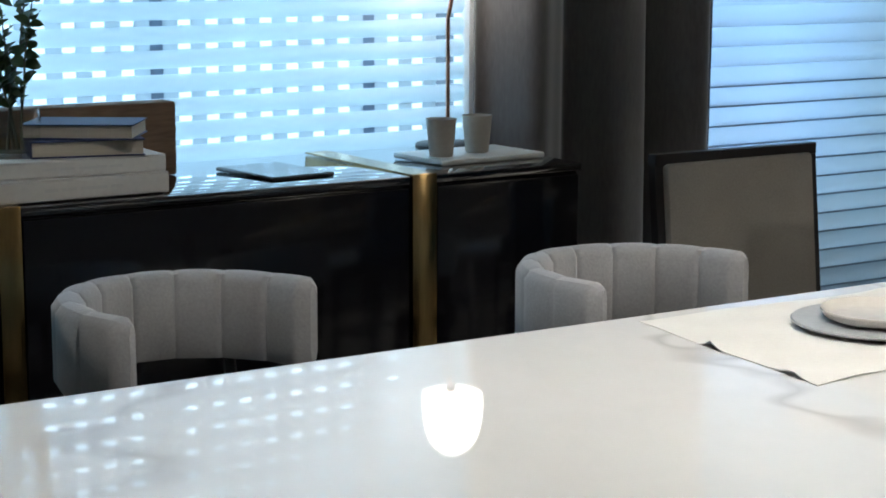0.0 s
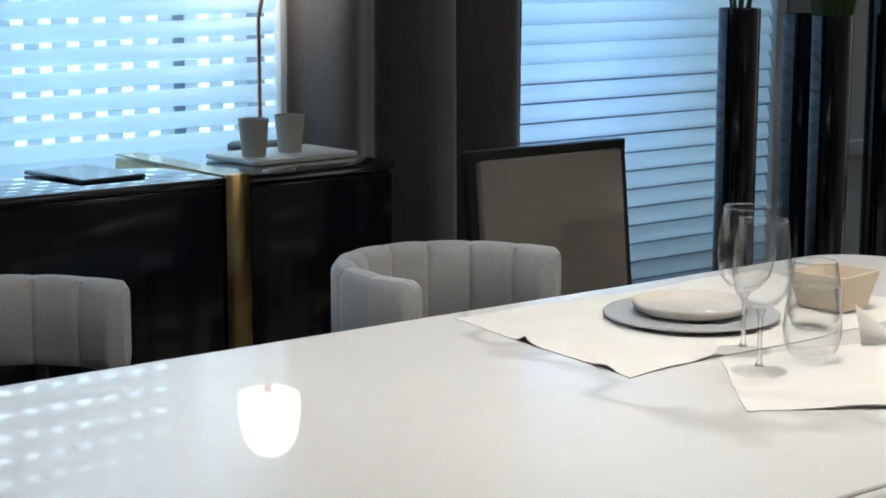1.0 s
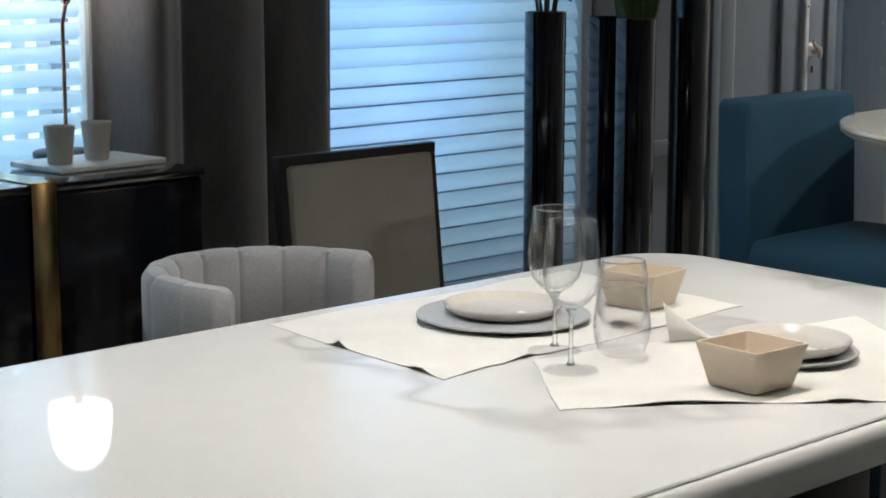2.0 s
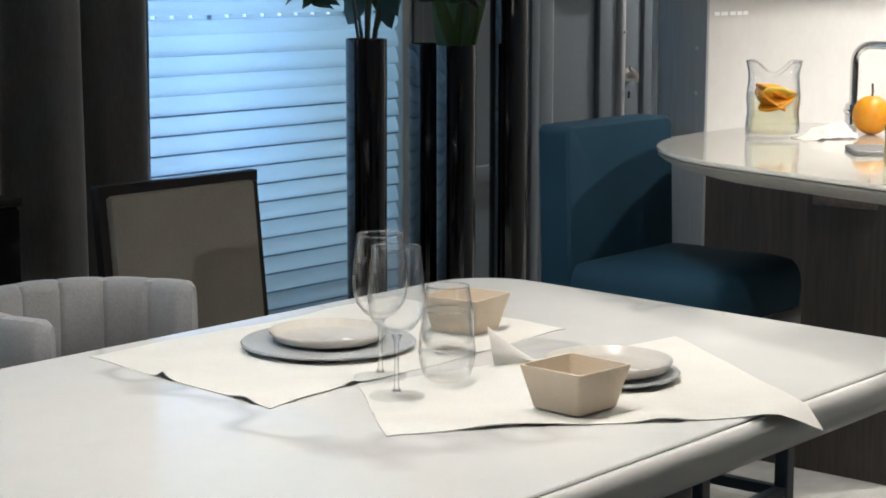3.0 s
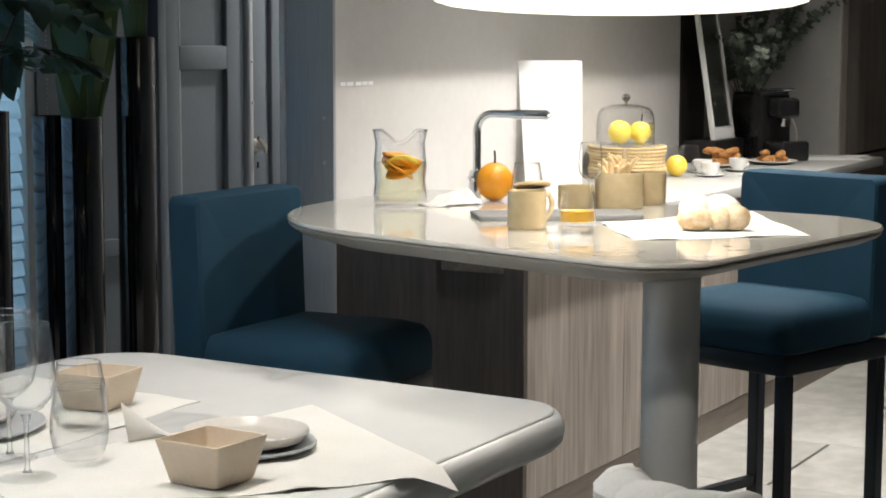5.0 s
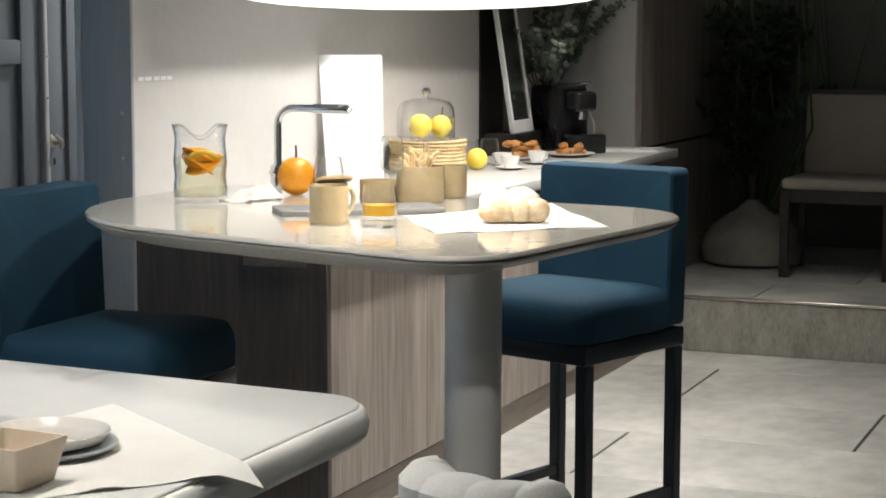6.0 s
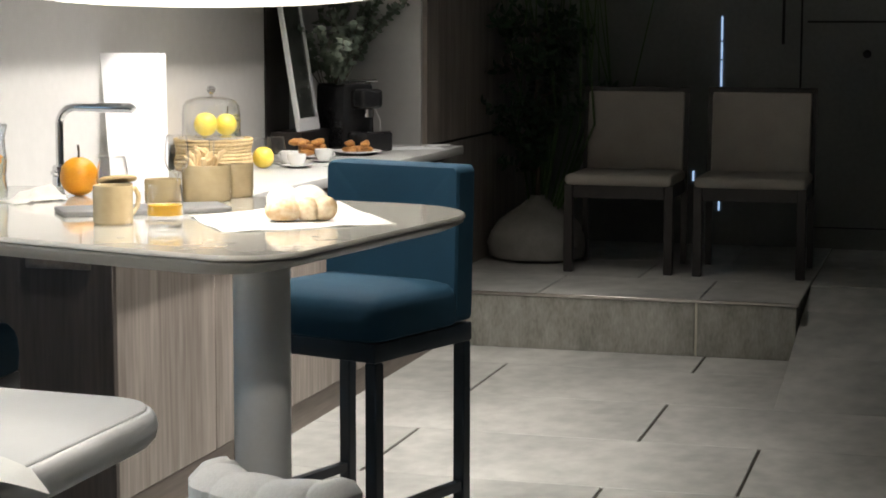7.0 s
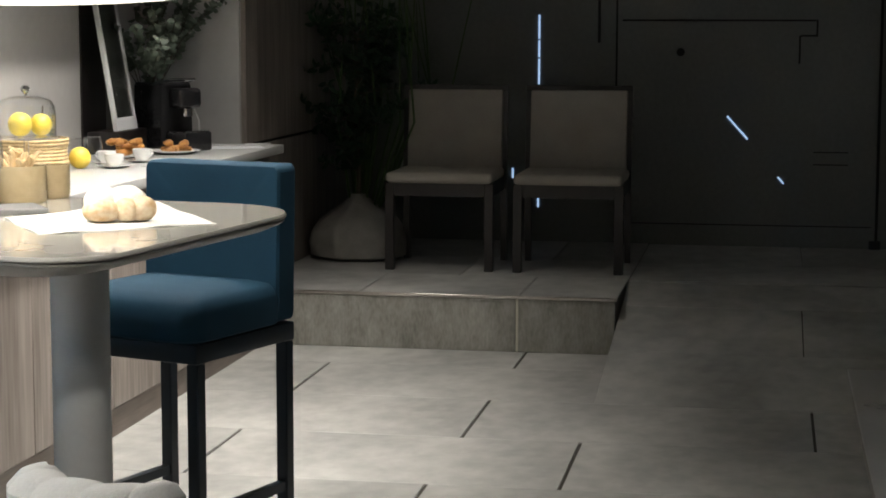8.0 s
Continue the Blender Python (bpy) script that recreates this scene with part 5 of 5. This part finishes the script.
loaf(pose(3.575, 1.308, CT + 0.0035, 0, 0, -67) @ Matrix.Scale(1.14, 4), ((-0.032, 0.0, 0.019, 0.036, 0.026, 0.021), (0.012, 0.004, 0.020, 0.024, 0.026, 0.023), (0.040, 0.008, 0.021, 0.026, 0.025, 0.024)), CRUST,
     "knobbly golden bread roll on a white napkin")
loaf(pose(3.660, 1.345, CT + 0.0035, 0, 0, -70) @ Matrix.Scale(1.12, 4), ((-0.028, 0.0, 0.028, 0.034, 0.032, 0.030), (0.018, 0.004, 0.028, 0.038, 0.033, 0.031)), FLOURED, "pale floury bread roll behind another roll")


# ---- on the worktop ----
WT = 0.9005


def tap():
    t = thing("tap", pose(5.070, 2.636, WT), "chrome kitchen tap with an angular spout", "tap")
    b = bmesh.new()
    lathe(b, [(0, 0), (0.028, 0), (0.028, 0.006), (0.024, 0.012), (0.024, 0.11), (0.017, 0.116), (0, 0.116)], n=28)
    part("base", b, CHROME, t)
    b = bmesh.new()
    arc = [(0, -0.055 + 0.055 * math.cos(a), 0.236 + 0.055 * math.sin(a)) for a in [math.pi / 2 * k / 8 for k in range(9)]]
    tube(b, [(0, 0, 0.11), (0, 0, 0.20)] + arc + [(0, -0.12, 0.291)], 0.0122, n=14)
    part("neck", b, CHROME, t)
    b = bmesh.new()
    tube(b, [(0, -0.12, 0.291), (0, -0.124, 0.291), (0, -0.126, 0.291), (0, -0.238, 0.291), (0, -0.246, 0.284)], [0.0122, 0.0122, 0.0148, 0.0148, 0.013], n=14)
    part("spray_head", b, CHROME, t)
    b = bmesh.new()
    tube(b, [(-0.022, 0, 0.085), (-0.05, 0, 0.095)], 0.007, n=10)
    part("lever", b, CHROME, t)


tap()
br = thing("brochure", pose(5.787, 2.730, WT, 0, 0, -62), "blank white folded brochure leaning against the wall", "brochure")
for s, x0, x1, yaw in ((1, -0.105, 0.098, 0), (-1, 0.0, 0.040, 0)):
    b = bmesh.new()
    if s == 1:
        skin(b, [[(x, y + dy, z) for x, dy in ((x0 + lean, 0), (x1, 0), (x1, 0.0015), (x0 + lean, 0.0015))] for y, z, lean in ((0.0, 0.0, 0.028), (0.06, 0.445, 0.0))])
    else:
        skin(b, [[(0.098, y, z), (0.122, y + 0.05, z), (0.1225, y + 0.0515, z), (0.098, y + 0.002, z)] for y, z in ((0.0, 0.0), (0.06, 0.443))])
    part("leaf", b, WHITE_PAPER, br, smooth=False)
sg = thing("wall_lettering", pose(4.605, 2.8485, 1.283), "tiny white lettering strip on the splashback", "sign")
for a0, a1 in ((0.0, 0.03), (0.035, 0.075), (0.085, 0.12), (0.125, 0.155), (0.16, 0.188)):
    part("bar", B(a0, -0.002, 0.0, a1, 0.0, 0.011), WHITE_PAPER, sg, smooth=False)


def basket(x, y):
    t = thing("wicker_basket", pose(x, y, WT), "low round coiled straw basket on the worktop", "basket")
    for k in range(9):
        b = bmesh.new()
        rr = 0.138 + 0.004 * math.sin(k)
        tube(b, [((rr + 0.0015 * math.sin(17 * a)) * math.cos(a), (rr + 0.0015 * math.sin(17 * a)) * math.sin(a), 0.008 + k * 0.0135) for a in [2 * math.pi * i / 48 for i in range(49)]], 0.0075, n=7)
        part("coil", b, WICKER, t)
    b = bmesh.new()
    lathe(b, [(0, 0.112), (0.137, 0.112), (0.137, 0.118), (0, 0.118)], n=32)
    part("lid", b, WICKER, t)


basket(6.40, 2.690)
cl = thing("cake_dome", pose(6.06, 2.555, WT), "clear glass cake stand and dome over yellow fruit", "dome")
bm = bmesh.new()
lathe(bm, [(0, 0), (0.055, 0), (0.056, 0.004), (0.030, 0.010), (0.010, 0.020), (0.008, 0.075), (0.010, 0.132), (0.030, 0.140), (0, 0.1405)], n=36)
part("stem", bm, THICK_GLASS, cl, "clear glass foot and stem")
bm = bmesh.new()
lathe(bm, [(0, 0.141), (0.116, 0.141), (0.120, 0.146), (0.116, 0.150), (0, 0.149)], n=44)
part("plate", bm, GLASS, cl, "clear glass plate")
bm = bmesh.new()
dome = [(0.104, 0.1505), (0.104, 0.225), (0.100, 0.255), (0.086, 0.276), (0.050, 0.288), (0.0, 0.291)]
lathe(bm, dome + [(max(r - 0.0018, 0), z - 0.0018) for r, z in dome[::-1]], n=44)
part("cover", bm, GLASS, cl, "clear glass cover")
bm = bmesh.new()
lathe(bm, [(0, 0.2915), (0.006, 0.292), (0.006, 0.299), (0.015, 0.307), (0.017, 0.316), (0.010, 0.326), (0, 0.328)], n=20)
part("knob", bm, CHROME, cl, "chrome knob")
for dx, dy, rr, tone in ((-0.024, 0.012, 0.043, 0), (0.055, -0.028, 0.040, 1)):
    fruit("quince", 6.06 + dx, 2.555 + dy, WT + 0.1505, rr, LEMON, "yellow quince under the glass dome", 0.97, bool(tone), (0, 18 * tone))
fruit("lemon", 6.545, 2.548, WT, 0.042, LEMON, "single yellow lemon on the worktop", 0.98)


def tea_cup(x, y, turn):
    t = thing("tea_cup", pose(x, y, WT, 0, 0, turn), "small white china cup on its saucer", "cup", "white cups on the worktop")
    b = bmesh.new()
    lathe(b, [(0, 0), (0.035, 0), (0.062, 0.008), (0.063, 0.010), (0.035, 0.005), (0, 0.004)], n=32)
    part("saucer", b, WHITE_CHINA, t)
    b = bmesh.new()
    lathe(b, [(0, 0.005), (0.02, 0.005), (0.024, 0.009), (0.035, 0.030), (0.037, 0.052), (0.0355, 0.052), (0.033, 0.031), (0.022, 0.012), (0, 0.010)], n=32)
    part("cup", b, WHITE_CHINA, t)
    b = bmesh.new()
    tube(b, [(0.035, 0, 0.044), (0.052, 0, 0.044), (0.055, 0, 0.03), (0.045, 0, 0.02), (0.030, 0, 0.018)], 0.003, n=6)
    part("handle", b, WHITE_CHINA, t)


for x, y, a in ((6.62, 2.44, 20), (6.78, 2.53, 70), (6.93, 2.44, -30)):
    tea_cup(x, y, a)
for x, y in ((6.70, 2.63), (6.79, 2.67), (6.87, 2.62), (6.76, 2.76)):
    tumbler(x, y, WT, "small clear tumbler among white cups", 0.10, "glasses on the worktop")
for x, y, n, s in ((7.12, 2.57, 9, 5), (7.40, 2.46, 5, 7)):
    t = thing("pastry_plate", pose(x, y, WT), "white plate heaped with baked croissants", "plate", "pastry plates")
    bm = bmesh.new()
    lathe(bm, [(0, 0), (0.07, 0), (0.11, 0.014), (0.11, 0.017), (0.07, 0.006), (0, 0.005)], n=36)
    part("dish", bm, WHITE_CHINA, t)
    r4 = random.Random(s)
    for k in range(n):
        c = thing("croissant", pose(x + r4.uniform(-0.05, 0.05), y + r4.uniform(-0.045, 0.045), WT + 0.0065 + 0.022 * (k // 3), 0, 0, r4.uniform(0, 180)), "small golden brown croissant on a plate", "pastry",
                  "croissants on the worktop")
        bm = bmesh.new()
        pts = [(0.045 * math.sin(a), 0.03 * (1 - math.cos(a)) - 0.01, 0.016) for a in [radians(-80 + 20 * i) for i in range(9)]]
        tube(bm, pts, [0.004, 0.010, 0.012, 0.0165, 0.0145, 0.0165, 0.012, 0.010, 0.004], n=10)
        part("crust", bm, PASTRY, c)


def coffee_machine():
    t = thing("coffee_machine", pose(7.66, 2.545, WT, 0, 0, -30) @ Matrix.Scale(1.1, 4), "black capsule coffee machine with chrome lever", "coffee machine")
    b = bmesh.new()
    side = rounded([(-0.085, 0.0), (0.085, 0.0), (0.075, 0.265), (-0.075, 0.265)], 0.018, seg=4)
    skin(b, [[(x * s, y, z) for x, z in inset(side, d)] for d, y, s in ((0.012, -0.02, 1), (0.0, -0.012, 1), (0.0, 0.15, 1), (0.012, 0.16, 1))])
    part("body", b, MACHINE, t, "tall black body")
    part("brew_head", B(-0.055, -0.105, 0.165, 0.055, -0.018, 0.245, bev=0.018, seg=3), MACHINE, t)
    part("drip_tray", B(-0.07, -0.14, 0.0, 0.07, -0.022, 0.075, bev=0.008), MACHINE, t)
    part("drip_grid", B(-0.062, -0.133, 0.0755, 0.062, -0.03, 0.079), CHROME, t, smooth=False)
    b = bmesh.new()
    tube(b, [(-0.075, 0.02, 0.262), (-0.07, -0.04, 0.276), (0.07, -0.04, 0.276), (0.075, 0.02, 0.262)], 0.006, n=8)
    part("lever", b, CHROME, t, "chrome lever bar")
    b = bmesh.new()
    lathe(b, [(0, 0), (0.02, 0), (0.02, 0.03), (0, 0.03)], n=18)
    part("spout", b, CHROME, t, m=pose(0, -0.075, 0.134))


coffee_machine()
solid("riser_box", B(7.28, 2.66, WT, 7.66, 2.80, WT + 0.095, bev=0.004), DARKWOOD, "dark wooden riser box against the wall", "box")
pf = thing("picture_frame", pose(7.46, 2.685, WT + 0.0955, -9, 0, 0), "white framed dark print leaning against the wall", "picture")
for x0, x1, z0, z1 in ((-0.125, -0.105, 0, 0.72), (0.105, 0.125, 0, 0.72), (-0.105, 0.105, 0, 0.055), (-0.105, 0.105, 0.665, 0.72)):
    part("frame", B(x0, 0, z0, x1, 0.02, z1, bev=0.002, seg=1), WHITE_PAPER, pf, smooth=False)
part("print", B(-0.105, 0.008, 0.055, 0.105, 0.014, 0.665), PICTURE, pf, smooth=False)
part("dark_panel", B(7.34, 2.842, 0.902, 7.62, 2.849, 2.68), DARKWOOD, wall_kitchen, "dark wood panel strip", smooth=False)


def eucalyptus():
    r5 = random.Random(41)
    t = thing("branch_vase", pose(7.93, 2.755, WT), "dark vase with grey-green eucalyptus branches", "plant")
    b = bmesh.new()
    lathe(b, [(0, 0), (0.045, 0), (0.06, 0.05), (0.055, 0.15), (0.03, 0.2), (0.034, 0.22), (0.03, 0.22), (0.026, 0.2), (0, 0.19)], n=28)
    part("vase", b, BLACK_SATIN, t)
    sb, lb = bmesh.new(), bmesh.new()
    for k in range(24):
        sb = bmesh.new()
        h = Vector((r5.uniform(-1.1, 0.35), r5.uniform(-0.55, 0.0), r5.uniform(0.8, 1.5)))
        sprig(sb, lb, wander((0, 0, 0.16), h, r5.uniform(0.45, 0.85), 7, r5, 0.16, 0.05), 0.003, 0.036, 0.013, 22, r5, 0.42)
        part("branch", sb, TWIG, t)
    tagged(part("leaves", lb, EUCALYPTUS, t), kind="stuff")


eucalyptus()
bm = bmesh.new()
tube(bm, [(7.80, 2.56, 1.10), (7.83, 2.52, 1.09), (7.86, 2.50, 1.02), (7.87, 2.50, 0.95), (7.82, 2.50, 0.906), (7.95, 2.42, 0.905), (8.02, 2.30, 0.905), (8.06, 2.24, 0.905), (8.03, 2.22, 0.906), (7.9, 2.30, 0.905)], 0.0035, n=8)
solid("power_cord", bm, WHITE_CORD, "thin white power cord lying on the worktop", "cord")
solid("paper_sheet", B(-0.10, -0.14, 0, 0.10, 0.14, 0.0012), WHITE_PAPER, "white paper sheet lying on the worktop", "paper", m=pose(7.85, 2.35, WT, 0, 0, 25), smooth=False)
bm = bmesh.new()
r6 = random.Random(77)
hb = thing("herb_bunch", pose(6.615, 2.765, WT), "loose bunch of grey-green herbs behind the basket", "plant")
sb, lb = bmesh.new(), bmesh.new()
for k in range(9):
    sb = bmesh.new()
    sprig(sb, lb, wander((0, 0, 0.005), (r6.uniform(-0.7, 0.7), r6.uniform(-0.6, 0.3), 1), r6.uniform(0.14, 0.24), 5, r6, 0.2), 0.002, 0.022, 0.006, 9, r6)
    part("stem", sb, TWIG, hb)
tagged(part("leaves", lb, EUCALYPTUS, hb), kind="stuff")


# ---- on the platform ----
def far_plant():
    r7 = random.Random(52)
    t = thing("potted_tree", pose(9.22, 2.08, 0.25), "leafy shrub in a grey burlap sack on the platform", "plant")
    b = bmesh.new()
    rings = []
    for r, z in ((0.20, 0.0), (0.25, 0.02), (0.262, 0.08), (0.245, 0.14), (0.20, 0.20), (0.14, 0.245), (0.09, 0.275), (0.05, 0.31), (0.035, 0.33), (0.02, 0.31)):
        rings.append([(r * math.cos(a) * (1 + 0.08 * noise.noise((math.cos(a) * 2, math.sin(a) * 2, z * 9)) + 0.03 * math.sin(9 * a) * (z / 0.3)),
                       r * math.sin(a) * (1 + 0.08 * noise.noise((math.cos(a) * 2, math.sin(a) * 2, z * 9)) + 0.03 * math.sin(9 * a) * (z / 0.3)), z) for a in [2 * math.pi * i / 60 for i in range(60)]])
    skin(b, rings)
    part("sack", b, SACK, t, "tied grey burlap sack")
    sb, lb = bmesh.new(), bmesh.new()
    tube(sb, [(0, 0, 0.30), (0.01, 0.0, 0.5), (-0.01, 0.02, 0.75), (0.01, 0, 1.0)], [0.014, 0.012, 0.010, 0.006], n=8)
    part("trunk", sb, TWIG, t)
    for k in range(46):
        sb = bmesh.new()
        z = r7.uniform(0.42, 1.15)
        h = Vector((r7.uniform(-1, 0.8), r7.uniform(-1, 0.7), r7.uniform(0.1, 1.1)))
        sprig(sb, lb, wander((0, 0, z), h, r7.uniform(0.20, 0.42), 6, r7, 0.22, 0.03), 0.0035, 0.060, 0.017, 10, r7, 0.2)
        part("branch", sb, TWIG, t)
    tagged(part("leaves", lb, LEAF, t), kind="stuff")
    b = bmesh.new()
    for k in range(26):
        x, y = r7.uniform(-0.1, 0.45), r7.uniform(-0.42, 0.12)
        top = r7.uniform(1.3, 2.1)
        leanx, leany = r7.uniform(-0.15, 0.15), r7.uniform(-0.25, 0.25)
        tube(b, [(x * 0.35, y * 0.35, 0.25), (x, y, 0.7), (x + leanx, y + leany, top)], [0.006, 0.006, 0.002], n=5)
    tagged(part("tall_grass", b, LEAF2, t, "tall dry grass stalks"), kind="stuff")


far_plant()


# ---- floor tiles ----
floor = bpy.data.objects["floor"]
tile_full = finish("tile", B(0.001, 0.0055, -0.008, 0.669, 1.2145, 0.0, bev=0.002, seg=1), TILE, False)
for k in range(-5, 12):
    x = 0.210 + 0.67 * k
    start = (1.04 if k % 2 else 0.62) - 1.22 * 4
    for j in range(8):
        y = start + 1.22 * j
        x0, x1, y0, y1 = max(x, -3.0), min(x + 0.67, 7.978), max(y, -3.0), min(y + 1.22, 4.13)
        if x1 - x0 < 0.05 or y1 - y0 < 0.05 or (x0 > 6.9 and y1 < 0.63):
            continue
        if x1 - x0 > 0.669 and y1 - y0 > 1.219:
            t = new("tile", tile_full)
            t.parent = floor
            t.matrix_basis = pose(x, y, 0)
        else:
            part("tile", B(x0 + 0.001, y0 + 0.0055, -0.008, x1 - 0.001, y1 - 0.0055, 0.0, bev=0.002, seg=1), TILE, floor, smooth=False)
